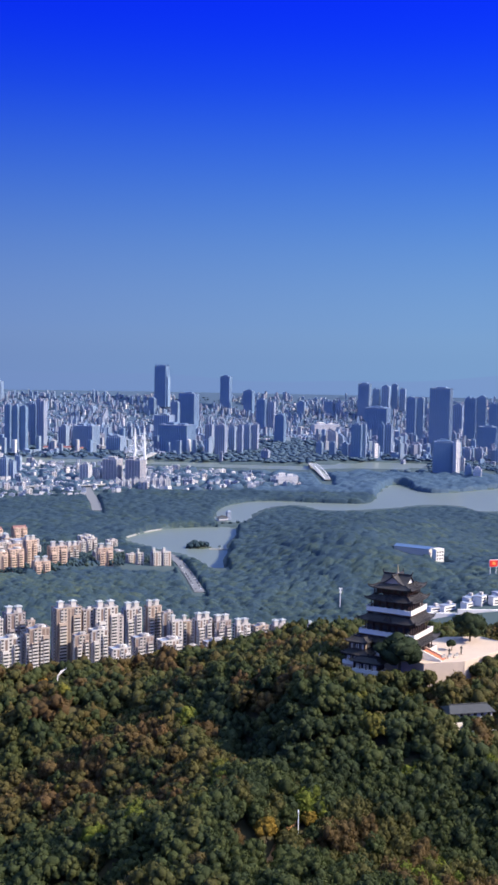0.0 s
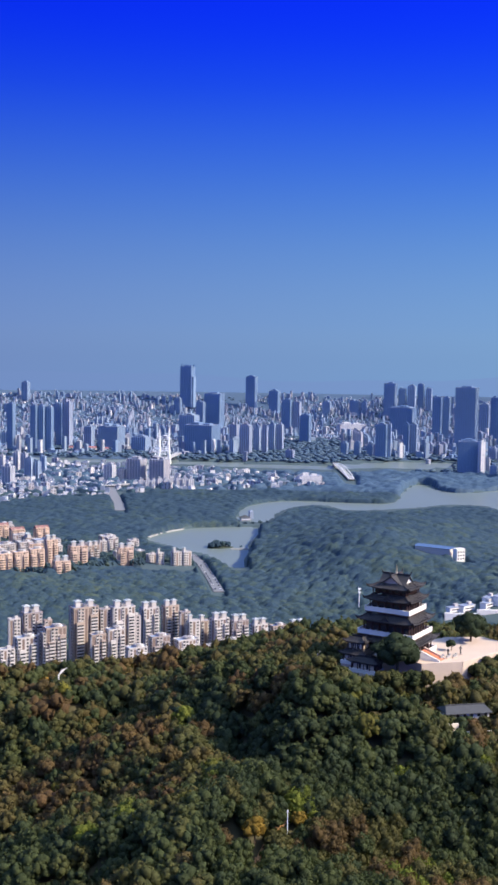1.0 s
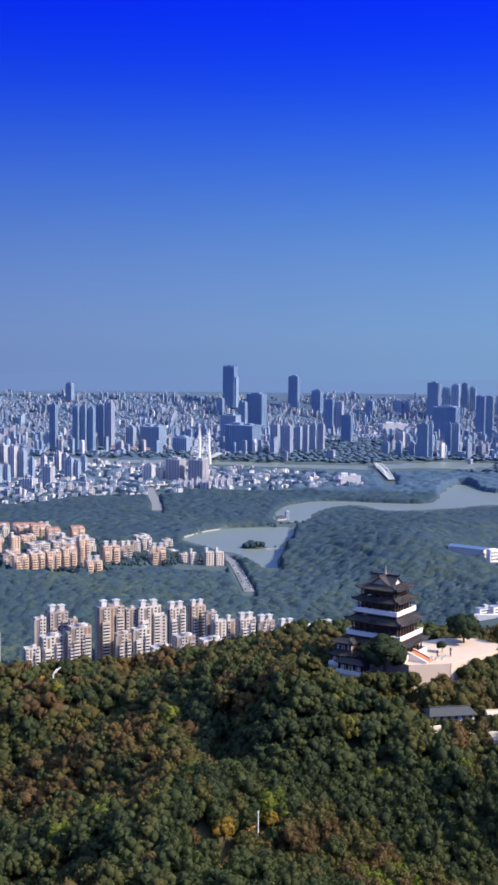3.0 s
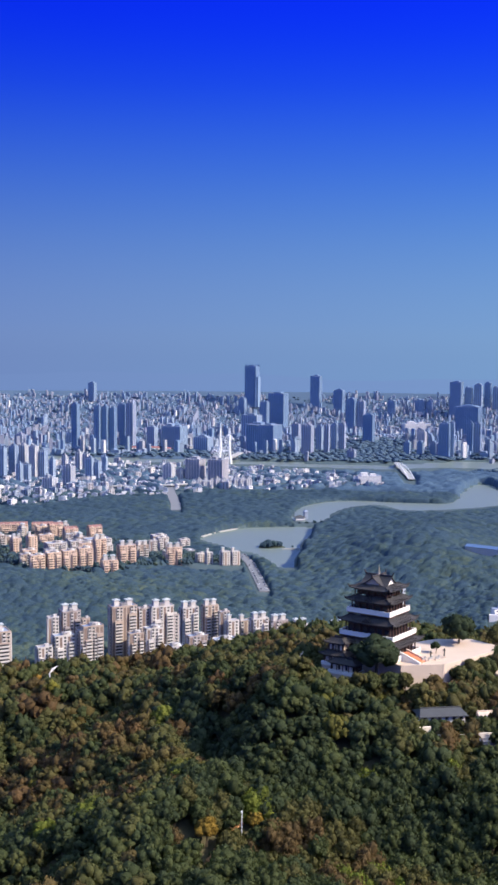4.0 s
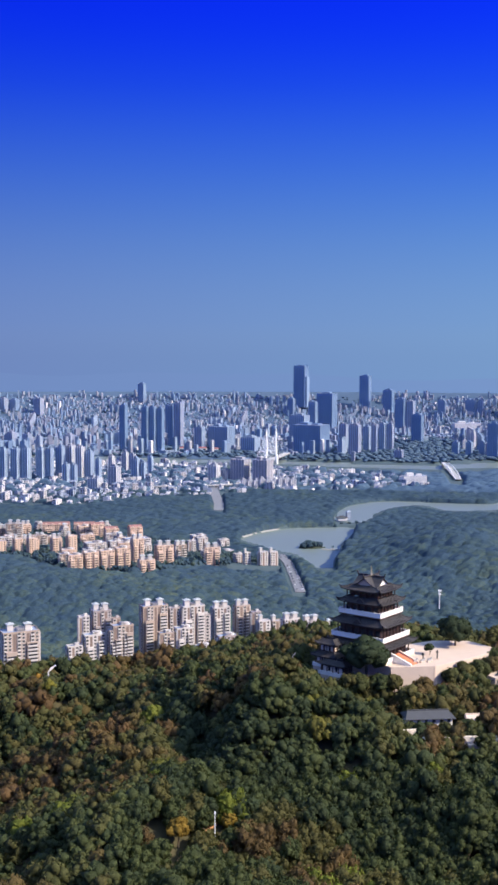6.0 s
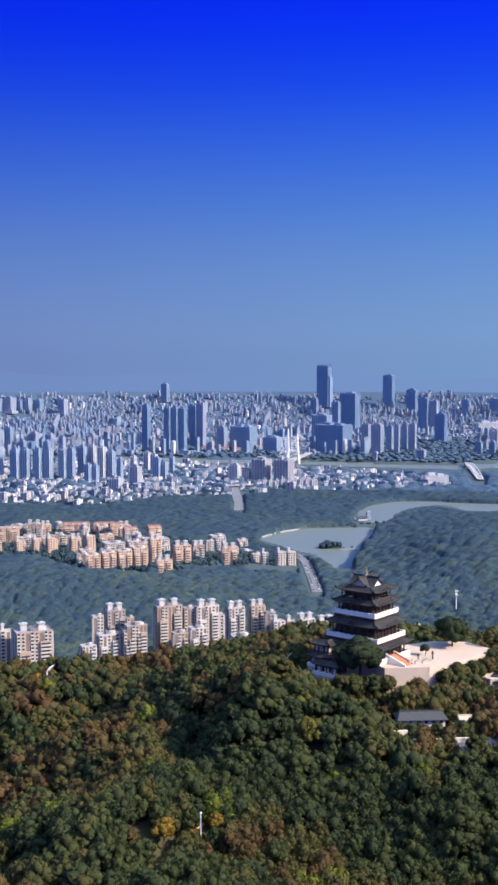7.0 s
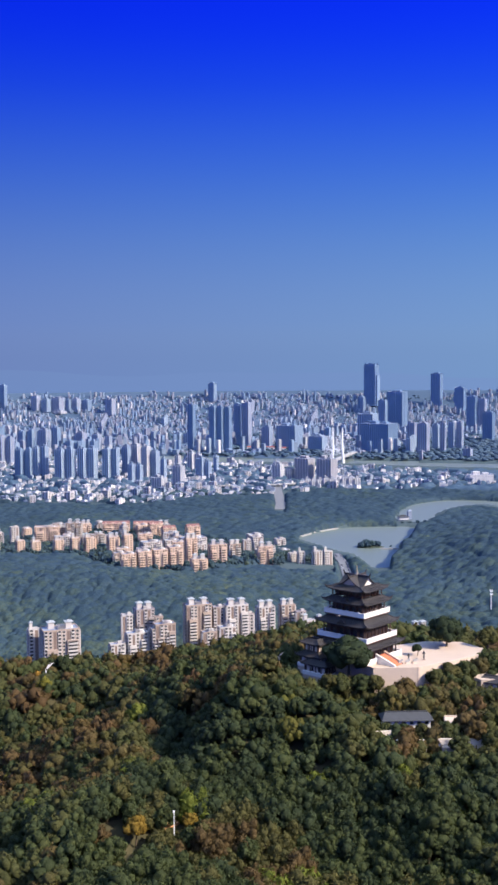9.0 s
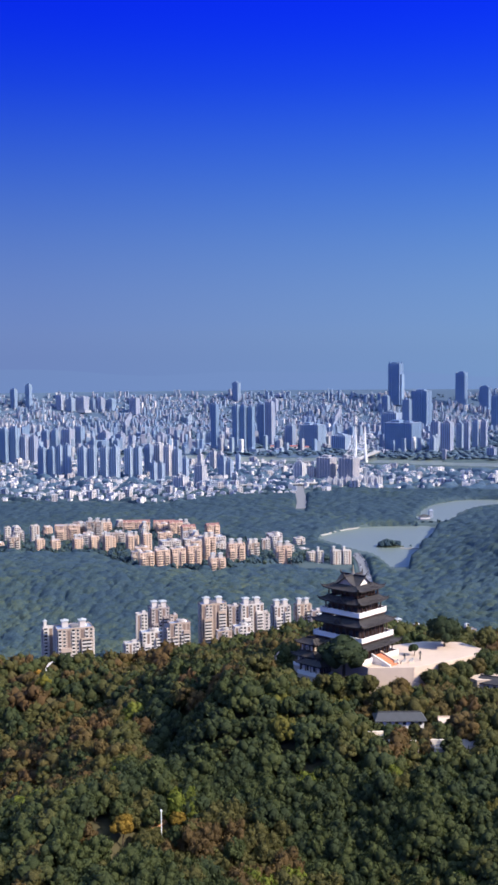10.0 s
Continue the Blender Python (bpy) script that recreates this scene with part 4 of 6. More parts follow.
def build_annex(x, y, z0, hx, hy, tiers, turn, label):
    t = thing("side_pavilion", pose(x, y, z0, 0, 0, turn), label, "pavilion")
    part("base", Shape().box(0, 0, -5, 2 * hx + 1.4, 2 * hy + 1.4, 5.4), STONE, t, "stone base")
    part("base_band", Shape().box(0, 0, -0.5, 2 * hx + 1.7, 2 * hy + 1.7, 1.2), PLASTER, t, "white band round the base")
    z = 0.4
    for k in range(tiers):
        storey(t, hx, hy, z, z + 3.0, 4)
        for q in range(3):
            part("screen", Shape().box((q - 1) * hx * 0.62, -hy - 0.05, z + 0.5, hx * 0.42, 0.12, 1.7), CREAM_PLASTER, t, "pale lattice screen")
            part("screen", Shape().box(hx + 0.05, (q - 1) * hy * 0.62, z + 0.5, 0.12, hy * 0.42, 1.7), CREAM_PLASTER, t, "pale lattice screen")
        roof_tier(t, (hx * 0.72, hy * 0.72), (hx + 1.3, hy + 1.3), z + 4.6, z + 3.1, 0.5)
        z, hx, hy = z + 4.4, hx * 0.72, hy * 0.72
    part("ridge", Shape().box(0, 0, z - 0.1, 1.6 * hx, 0.4, 0.5), TILE, t)


build_annex(-14.2, -4.6, 192.6, 4.2, 3.6, 2, -37, "two-tiered dark side pavilion at the tower's foot")
build_annex(-12.6, -12.0, 191.3, 4.8, 2.4, 1, -37, "low gatehouse with a white base below the tower")


# ------------------------------------------------------------------ the square, its stairs and walls
def wall_run(pts, z0, z1, thick=0.5):
    s = Shape()
    for (ax, ay), (bx, by) in zip(pts, pts[1:]):
        s.box((ax + bx) / 2, (ay + by) / 2, z0, math.hypot(bx - ax, by - ay) + thick, thick, z1 - z0, math.degrees(math.atan2(by - ay, bx - ax)))
    return s


piece("pavement", Shape().slab(SQUARE, 187.0, 194.5), PAVING, "pink-beige stone square on the hilltop", "square")
joints = Shape()
for k in range(8):
    joints.box(27, -6 + k * 3.2, 194.5, 26 - abs(k - 3) * 2, 0.12, 0.012, 8)
piece("pavement_joint", joints, STONE, "dark joints across the paved square", "square")
piece("retaining_wall", wall_run([(2.7, -14.3), (6, -18.4), (21.3, -16.4), (29.4, -10.4)], 186.5, 195.3, 0.6), STONE, "weathered pale retaining wall with parapet", "wall")
piece("square_parapet", wall_run([(30, -9.8), (44.5, 3.4)], 190.0, 195.0, 0.5), STONE, "low pale parapet round the square", "wall")
piece("ground_pad", Shape().slab([(36, -4), (43, -14), (54, -12), (54, 2), (45, 4)], 180, 190.5), PAVING, "pale paved yard below the square", "yard")


def build_stairs():
    t = thing("stairway", pose(11.7, -9.9, 194.5, 0, 0, -38), "broad stair with red runner and pale cheek walls", "stairs")
    for k in range(12):
        part("step", Shape().box(-3.4 + k * 0.62, 0, 0, 0.62, 4.2, 2.6 - k * 0.2), RED_STEP, t)
    for s in (-1, 1):
        v = [(-4.0, s * 2.5 - 0.3, 0), (4.2, s * 2.5 - 0.3, 0), (4.2, s * 2.5 - 0.3, 0.7), (-4.0, s * 2.5 - 0.3, 3.4)]
        w = [(p[0], p[1] + 0.6, p[2]) for p in v]
        part("cheek_wall", Shape().add(v + w, ((0, 1, 2, 3), (7, 6, 5, 4), (0, 4, 5, 1), (1, 5, 6, 2), (2, 6, 7, 3), (3, 7, 4, 0))), STONE if s > 0 else PLASTER, t)


build_stairs()


def incense_burner(x, y, h, label):
    t = thing("incense_burner", pose(x, y, 194.5), label, "burner")
    part("foot", Shape().box(0, 0, 0, 1.0, 1.0, 0.4), STONE, t)
    part("stem", Shape().beam((0, 0, 0.4), (0, 0, h * 0.7), 0.28, 0.22, 8), DARKGLASS, t)
    part("roof", Shape().beam((0, 0, h * 0.7), (0, 0, h), 0.6, 0.08, 8), TILE, t)


incense_burner(18.5, -7.4, 3.2, "slender dark incense burner on the square")
incense_burner(24.0, -4.4, 3.4, "slender dark stone post on the square")


def stone_lion(x, y, turn):
    t = thing("stone_figure", pose(x, y, 194.5, 0, 0, turn), "low dark carved stone figure on a plinth", "statue")
    part("plinth", Shape().box(0, 0, 0, 2.0, 1.0, 0.6), STONE, t)
    part("figure", Shape().box(-0.1, 0, 0.6, 1.5, 0.7, 0.7, 0, 0.7).box(0.55, 0, 1.1, 0.6, 0.6, 0.7, 0, 0.8), CONCRETE, t)


for k in range(3):
    stone_lion(15.5 + k * 2.6, -10.0 + 0.7 * k, 20)


def small_house(x, y, z, w, d, h, turn, label, roof=TILE, walls=PLASTER, hip=True):
    """A low garden house with an overhanging pitched roof."""
    t = thing("garden_house", pose(x, y, z, 0, 0, turn), label, "house")
    part("wall", Shape().box(0, 0, -4, w, d, h + 4), walls, t, "white walls")
    a, b, up = w / 2 + 0.9, d / 2 + 1.0, d * 0.26
    e = a - (b * 0.35 if hip else 0.1)
    v = [(-a, -b, h), (a, -b, h), (a, b, h), (-a, b, h), (-e, 0, h + up), (e, 0, h + up)]
    v += [(p[0], p[1], p[2] - 0.25) for p in v[:4]]
    top = part("roof", Shape().add(v, ((0, 1, 5, 4), (1, 2, 5), (2, 3, 4, 5), (3, 0, 4), (9, 8, 7, 6), (0, 6, 7, 1), (1, 7, 8, 2), (2, 8, 9, 3), (3, 9, 6, 0))), roof, t, "dark grey tiled roof")
    part("ridge", Shape().box(0, 0, h + up - 0.1, 2 * e, 0.35, 0.4), roof, top)
    for q in range(max(2, int(w / 2.4))):
        u = -w / 2 + (q + 0.5) * w / max(2, int(w / 2.4))
        part("window", Shape().box(u, -d / 2, h * 0.35, 1.1, 0.12, h * 0.4), DARKGLASS, t)


small_house(16.0, -38.5, 182.6, 15, 6.4, 2.3, 7, "long white garden house with a dark tiled roof", TILE_BLUE)
small_house(47.5, -11.0, 186.0, 7.5, 6.0, 3.6, -20, "white garden pavilion with a dark upswept roof")
small_house(-3.0, -33.0, 183.0, 4.0, 3.2, 2.4, 10, "small dark-roofed hut among the trees")
small_house(33.0, -38.0, 182.0, 7.6, 4.0, 2.2, 5, "low pale flat-roofed shed with a dark doorway", STONE, PLASTER, False)
for cx, cy, sx, sy, z in ((8, -51.5, 6.4, 3, 182.0), (17, -55.2, 9, 2.2, 180.6), (33, -54.9, 13.5, 2.2, 181.2)):
    piece("garden_terrace", Shape().box(cx, cy, z - 6, sx, sy, 6, 4), PAVING, "pale paved garden terrace among the trees", "terrace")
for pts, z in (([(5.0, -50.5), (10.5, -49.3)], 183.8), ([(12.5, -54.2), (20.6, -53.6)], 182.6), ([(25.5, -54.0), (39.0, -53.2)], 183.2), ([(36, -40), (47, -38)], 184.0)):
    piece("garden_wall", wall_run(pts, z - 6, z, 0.6), CREAM_PLASTER, "low white garden wall among the trees", "wall")
piece("garden_path", Shape().slab([(22, -52.5), (40, -51.5), (40, -49.9), (22, -50.9)], 176, 179.8), PAVING, "pale garden path", "path")


def white_monument(x, y, z):
    t = thing("rock_sculpture", pose(x, y, z, 0, 0, 20), "white angular stone sculpture above the trees", "sculpture")
    part("block", Shape().beam((0, 0, -3), (0.5, 0, 1.2), 0.45, 0.3, 5).beam((0.5, 0, 1.2), (1.7, 0, 2.6), 0.3, 0.15, 5).beam((0.5, 0, 0.4), (-0.6, 0, 1.4), 0.25, 0.1, 5), STONE, t)


white_monument(-28.3, 4.0, 191.5)


def white_wing(x, y, z):
    t = thing("wing_sculpture", pose(x, y, z, 0, 0, 10), "slim white wing-shaped sculpture above the trees", "sculpture")
    part("post", Shape().beam((0, 0, -4), (0.3, 0, 2.2), 0.3, 0.22, 6), PLASTER, t)
    part("wing", Shape().add([(-0.2, -0.15, 2.0), (1.0, -0.15, 2.8), (3.6, -0.15, 5.4), (1.2, -0.15, 4.4), (-0.2, 0.15, 2.0), (1.0, 0.15, 2.8), (3.6, 0.15, 5.4), (1.2, 0.15, 4.4)],
         ((0, 1, 2, 3), (7, 6, 5, 4), (0, 4, 5, 1), (1, 5, 6, 2), (2, 6, 7, 3), (3, 7, 4, 0))), PLASTER, t)


white_wing(-126.0, 41.0, 173.0)

# ------------------------------------------------------------------ buildings of the town
def roof_hat(parent, x, y, z, w, d):
    """A stair head on a flat roof under its own overhanging hipped lid."""
    part("stair_head", Shape().box(x, y, z, w, d, 5.4), WALLS["white"], parent)
    part("stair_head_roof", Shape().box(x, y, z + 5.4, w * 1.35, d * 1.35, 0.6).box(x, y, z + 6.0, w * 0.6, d * 0.6, 0.9, 0, 0.8), PALE_TILE, parent, "pale slate hipped lid over the stair head")


WALL_WORDS = {"white": "white-rendered", "beige": "beige", "grey": "grey", "orange": "sandstone-coloured"}


PLANS = ((0, 1, 2, 1), (0, 2, 1), (0, 2, 1, 2), (2, 1, 0, 1), (0, 1, 2), (1, 0, 2, 1))


def apartment(x, y, w, d, h, turn, colour, hat=True, red=False):
    """A block of flats: body, a balcony stack and window columns on every side, parapet, stair head."""
    h = max(h, 7.0)
    z0 = ground_at(x, y) - 1.0
    floors = max(2, round(h / 3.0))
    step = (h + 1.0) / floors
    b = thing("apartment_block", pose(x, y, z0, 0, 0, turn), f"{WALL_WORDS[colour]} block of flats with stacked balconies, {'tall' if h > 35 else 'mid-rise'}", "apartment block", "blocks of flats")
    body, bands, glass, fins = Shape(), Shape(), Shape(), Shape()
    plan = PLANS[int(rng.integers(0, len(PLANS)))]
    body.box(0, 0, 0, w, d, h + 1.0)
    if w > 12 and h > 16:
        for sx, share, out in ((-0.27, 0.80, 2.4), (0.30, 0.90, 1.8)):
            bw, bh = w * 0.3, h * share
            body.box(sx * w, -d / 2 - out / 2, 0, bw, out, bh)
            for f in range(int(bh / step)):
                bands.box(sx * w, -d / 2 - out - 0.4, f * step + 0.1, bw * 0.9, 0.8, step * 0.4)
                glass.box(sx * w, -d / 2 - out - 0.05, f * step + step * 0.48, bw * 0.84, 0.12, step * 0.44)
                glass.box(sx * w + bw / 2, -d / 2 - out / 2, f * step + step * 0.4, 0.12, out * 0.6, step * 0.4)
    for turned in (0, 90, 180, 270):
        long, deep = (w, d) if turned % 180 == 0 else (d, w)
        bays = max(2, round(long / 3.6))
        bay = long / bays
        c, s = math.cos(radians(turned)), math.sin(radians(turned))
        for k in range(bays):
            u = -long / 2 + (k + 0.5) * bay
            style = plan[k % len(plan)]

            def put(sh, du, out, z, sx, sy, sz):
                px, py = u + du, -deep / 2 - out
                sh.box(px * c - py * s, px * s + py * c, z, sx, sy, sz, turned)
            if style == 1:      # flat dark strip, painted as the shade of a re-entrant bay
                put(fins, 0, 0.06, 0, bay * 0.62, 0.12, h + 0.2)
            for f in range(floors):
                z = f * step
                if style == 1:
                    continue
                if style == 0:      # a stack of projecting balconies
                    put(bands, 0, 0.55, z + 0.05, bay * 0.66, 1.1, step * 0.38)
                    put(glass, 0, 0.04, z + step * 0.42, bay * 0.64, 0.10, step * (0.54 if colour != "orange" else 0.32))
                else:               # windows with a pale surround
                    put(bands, 0, 0.05, z + step * 0.16, bay * 0.74, 0.10, step * 0.78)
                    put(glass, 0, 0.09, z + step * 0.28, bay * 0.54, 0.12, step * 0.54)
            if style == 0:
                for e in (-1, 1):
                    put(bands, e * bay * 0.35, 0.45, 0, bay * 0.07, 0.9, h + 0.6)
    part("body", body, WALLS[colour], b)
    part("balcony", bands, WALLS["white"] if colour != "orange" else WALLS["orange"], b, "stacked pale balcony fronts and ledges", "stuff")
    part("window", glass, DARKGLASS, b, "rows of dark windows", "stuff")
    part("recess", fins, WALLS["brown"] if colour != "orange" else WALLS["beige"], b, "flat upright strips painted as shaded recesses between the balconies", "stuff")
    top = h + 1.0
    rim = Shape()
    for px, py, sx, sy in ((0, -d / 2, w + 0.5, 0.4), (0, d / 2, w + 0.5, 0.4), (-w / 2, 0, 0.4, d - 0.4), (w / 2, 0, 0.4, d - 0.4)):
        rim.box(px, py, top - 0.15, sx, sy, 1.15)
    part("parapet", rim, WALLS[colour], b)
    part("flat_roof", Shape().box(0, 0, top, w - 0.5, d - 0.5, 0.15), FLAT_ROOF, b)
    if red:
        up, a, e = d * 0.32, w / 2 + 0.5, d / 2 + 0.6
        part("gable_roof", Shape().add([(-a, -e, top), (a, -e, top), (a, e, top), (-a, e, top), (-a, 0, top + up), (a, 0, top + up)], ((0, 1, 5, 4), (2, 3, 4, 5), (1, 2, 5), (3, 0, 4), (3, 2, 1, 0))), RED_TILE, b, "dull red tiled gable roof")
        n = max(1, round(w / 11))
        for k in range(n):
            u = -w / 2 + (k + 0.5) * w / n
            part("front_gable", Shape().add([(u - 3, -e - 0.6, top - 0.5), (u + 3, -e - 0.6, top - 0.5), (u, -e - 0.6, top + 2.9), (u - 3, 0, top - 0.5), (u + 3, 0, top - 0.5), (u, 0, top + 2.9)], ((0, 1, 2), (5, 4, 3), (1, 4, 5, 2), (0, 2, 5, 3), (0, 3, 4, 1))), WALLS["orange"], b)
        return b
    if hat:
        roof_hat(b, -w * 0.24, d * 0.1, top, min(5.0, w * 0.28), min(4.6, d * 0.5))
        if w > 13:
            roof_hat(b, w * 0.24, -d * 0.05, top, min(5.0, w * 0.28), min(4.6, d * 0.5))
    if w > 13:
        frame_bars = Shape()
        for k in range(5):
            frame_bars.box(w * (-0.06 + 0.05 * k), 0, top, 0.35, d * 0.7, 2.6)
        part("roof_frame", frame_bars, WALLS["white"], b, "white pergola frame on the roof", "stuff")
    if not hat:
        part("stair_head", Shape().box(w * 0.2, 0, top, min(4.0, w * 0.3), min(3.6, d * 0.4), 2.6), WALLS["white"], b)
    if w > 15:
        part("water_tank", Shape().beam((w * 0.32, -d * 0.1, top), (w * 0.32, -d * 0.1, top + 2.0), 1.0, 0.9, 8), STEEL, b)
    return b


# the blues named here come from haze mixed into the fronts
TOWER_WORDS = {"deep": "deep blue glass", "blue": "haze-blue", "pale": "pale haze-blue", "rose": "rose-grey", "cream": "cream-coloured", "white": "white", "stripe": "brown and beige striped"}


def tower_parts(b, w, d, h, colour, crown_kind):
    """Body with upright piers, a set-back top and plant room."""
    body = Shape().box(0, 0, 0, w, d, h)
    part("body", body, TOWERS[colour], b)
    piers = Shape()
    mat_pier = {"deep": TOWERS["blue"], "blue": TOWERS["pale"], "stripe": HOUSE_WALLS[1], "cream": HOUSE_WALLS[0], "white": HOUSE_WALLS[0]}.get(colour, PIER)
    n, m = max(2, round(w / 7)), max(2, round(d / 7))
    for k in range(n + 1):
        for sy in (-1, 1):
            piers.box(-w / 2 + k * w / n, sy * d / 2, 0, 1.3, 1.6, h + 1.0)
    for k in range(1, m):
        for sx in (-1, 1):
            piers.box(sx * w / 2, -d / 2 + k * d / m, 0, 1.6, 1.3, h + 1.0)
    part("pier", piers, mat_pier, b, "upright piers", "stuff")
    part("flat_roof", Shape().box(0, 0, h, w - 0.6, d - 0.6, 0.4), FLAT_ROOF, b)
    if crown_kind == 0:
        part("plant_room", Shape().box(0, 0, h + 0.4, w * 0.5, d * 0.5, 5.0), TOWERS[colour], b)
    elif crown_kind == 1:
        part("plant_room", Shape().box(-w * 0.2, 0, h + 0.4, w * 0.3, d * 0.5, 6.5).box(w * 0.2, 0, h + 0.4, w * 0.25, d * 0.4, 4.0), TOWERS[colour], b)
    else:
        part("plant_room", Shape().box(0, 0, h + 0.4, w * 0.7, d * 0.7, 3.5).box(0, 0, h + 3.9, w * 0.35, d * 0.35, 3.5), TOWERS[colour], b)


COUNT = [0]


def tower(x, y, w, d, h, turn, colour):
    h = max(h, 8.0)
    COUNT[0] += 1
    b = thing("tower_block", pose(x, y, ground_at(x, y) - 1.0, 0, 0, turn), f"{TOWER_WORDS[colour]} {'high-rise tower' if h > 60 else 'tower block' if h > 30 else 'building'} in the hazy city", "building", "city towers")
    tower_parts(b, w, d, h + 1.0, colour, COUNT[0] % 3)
    return b


# the flats at the foot of the hill
apartment(-244, 508, 30, 17, 72, 26, "beige")
apartment(-194, 622, 17, 14, 62, 26, "grey")
apartment(-208, 612, 10, 6, 58, 26, "white", False)
apartment(-178, 612, 7, 4, 57, 26, "beige", False)
apartment(-196, 596, 19, 10, 46, 26, "white", False)
apartment(-174, 600, 20, 11, 50, 26, "grey", False)
apartment(-212, 585, 13, 7, 38, 26, "white", False)
apartment(-148, 655, 25, 13, 59, 26, "beige")
apartment(-129, 662, 11, 6, 55, 26, "grey", False)
apartment(-112, 668, 22, 11, 56, 26, "white")
apartment(-134, 632, 14, 8, 39, 26, "beige", False)
apartment(-118, 640, 16, 9, 42, 26, "white", False)
apartment(-100, 672, 9, 5, 46, 26, "grey", False)
apartment(-86, 700, 17, 9, 46, 26, "white")
apartment(-65, 712, 15, 8, 45, 26, "beige")
apartment(-51, 700, 10, 6, 42, 26, "grey", False)
apartment(-43, 690, 12, 6, 36, 26, "white")
apartment(-30, 720, 12, 7, 28, 26, "beige")
apartment(-16, 700, 17, 9, 36, 26, "white")
apartment(4, 705, 17, 9, 33, 26, "grey")
apartment(27, 730, 16, 9, 23, 26, "white")
apartment(48, 745, 16, 9, 18, 26, "beige", False)
apartment(69, 750, 17, 9, 17, 26, "grey")
apartment(86, 740, 13, 7, 13, 26, "white", False)
apartment(102, 735, 12, 7, 19, 26, "beige")
apartment(-98, 610, 18, 10, 33, 26, "white", False)
apartment(-77, 640, 19, 10, 35, 26, "grey", False)
apartment(-51, 650, 22, 12, 29, 26, "white", False)
apartment(-31, 640, 14, 8, 24, 26, "beige", False)
apartment(-6, 680, 21, 12, 19, 26, "grey", False)
apartment(18, 690, 18, 10, 14, 26, "white", False)
apartment(-171, 600, 19, 10, 54, 26, "beige", False)
apartment(-270, 520, 9, 5, 68, 26, "white", True)
apartment(40, 705, 15, 8, 16, 26, "grey", False)
# the sandstone-coloured flats beyond the wooded saddle
apartment(-285, 1007, 18, 11, 21, 24, "orange", False)
apartment(-266, 1015, 18, 11, 24, 24, "orange", False)
apartment(-247, 1022, 18, 11, 26, 24, "orange", False)
apartment(-228, 1030, 18, 11, 29, 24, "orange", False)
apartment(-212, 1060, 15, 9, 37, 28, "orange")
apartment(-178, 1075, 22, 13, 28, 20, "orange")
apartment(-161, 1130, 16, 10, 22, 28, "beige")
apartment(-473, 1160, 11, 10, 20, 28, "orange")
apartment(-450, 1160, 12, 11, 19, 28, "orange")
apartment(-417, 1160, 12, 11, 21, 28, "orange")
apartment(-393, 1160, 11, 10, 24, 28, "orange")
apartment(-373, 1160, 11, 10, 25, 28, "orange")
apartment(-339, 1160, 12, 11, 25, 28, "orange")
apartment(-317, 1160, 12, 11, 28, 28, "orange")
apartment(-565, 1290, 9, 5, 27, 28, "white", False)
apartment(-546, 1290, 14, 9, 21, 28, "white", False)
apartment(-521, 1290, 12, 7, 31, 28, "white", False)
apartment(-480, 1330, 38, 13, 28, 10, "orange", False)
apartment(-439, 1340, 25, 15, 33, 10, "beige")
apartment(-392, 1440, 44, 13, 18, 12, "orange", False, True)
apartment(-346, 1446, 34, 12, 18, 12, "orange", False, True)
apartment(-318, 1400, 22, 13, 24, 24, "orange", False, True)
apartment(-285, 1330, 20, 13, 27, 24, "orange", False, True)
apartment(-250, 1350, 20, 13, 28, 24, "orange", False, True)
apartment(-591, 1290, 23, 14, 22, 28, "orange", False)
apartment(-545, 1180, 20, 12, 12, 28, "orange", False)
apartment(-232, 1220, 36, 21, 21, 28, "white", False)
apartment(-287, 1180, 28, 17, 17, 28, "white", False)
apartment(-259, 1190, 20, 12, 19, 28, "white", False)
apartment(-214, 1180, 14, 8, 15, 28, "white", False)
apartment(-150, 1200, 11, 7, 22, 28, "white", False)
apartment(-147, 1300, 22, 13, 22, 28, "white", False)
apartment(-170, 1200, 8, 5, 19, 28, "white", False)
apartment(-138, 1230, 16, 9, 25, 28, "white", False)
apartment(-115, 1165, 14, 8, 18, 28, "white", False)
apartment(-126, 1140, 12, 7, 15, 28, "white", False)
apartment(-108, 1290, 15, 9, 17, 28, "white", False)
apartment(-69, 1135, 9, 5, 16, 28, "white")
apartment(-47, 1132, 12, 7, 19, 28, "white")
apartment(-33, 1138, 12, 7, 19, 28, "white")
apartment(-104, 1230, 25, 15, 6, 28, "white", False)
apartment(-135, 1240, 23, 14, 3, 28, "grey", False)
apartment(-81, 1150, 12, 7, 12, 28, "white", False)
# towers beside the old town
tower(-813, 2299, 19, 13, 72, -28, "blue")
tower(-789, 2300, 18, 13, 71, -28, "blue")
tower(-769, 2300, 14, 10, 76, -28, "pale")
tower(-751, 2301, 16, 11, 79, -28, "pale")
tower(-706, 2280, 21, 14, 74, -28, "pale")
tower(-681, 2281, 21, 14, 75, -28, "pale")
tower(-651, 2282, 19, 14, 76, -28, "pale")
tower(-627, 2284, 21, 14, 76, -28, "pale")
tower(-591, 2286, 18, 13, 75, -28, "pale")
tower(-570, 2286, 16, 11, 76, -28, "pale")
tower(-551, 2327, 18, 13, 77, -28, "pale")
tower(-532, 2353, 21, 15, 78, -28, "cream")
tower(-501, 2317, 18, 13, 78, -28, "cream")
tower(-479, 2319, 18, 13, 67, -28, "pale")
tower(-522, 2239, 13, 9, 43, -28, "pale")
tower(-504, 2243, 13, 9, 41, -28, "pale")
tower(-450, 2273, 11, 8, 52, -28, "pale")
tower(-399, 2182, 23, 16, 45, -28, "cream")
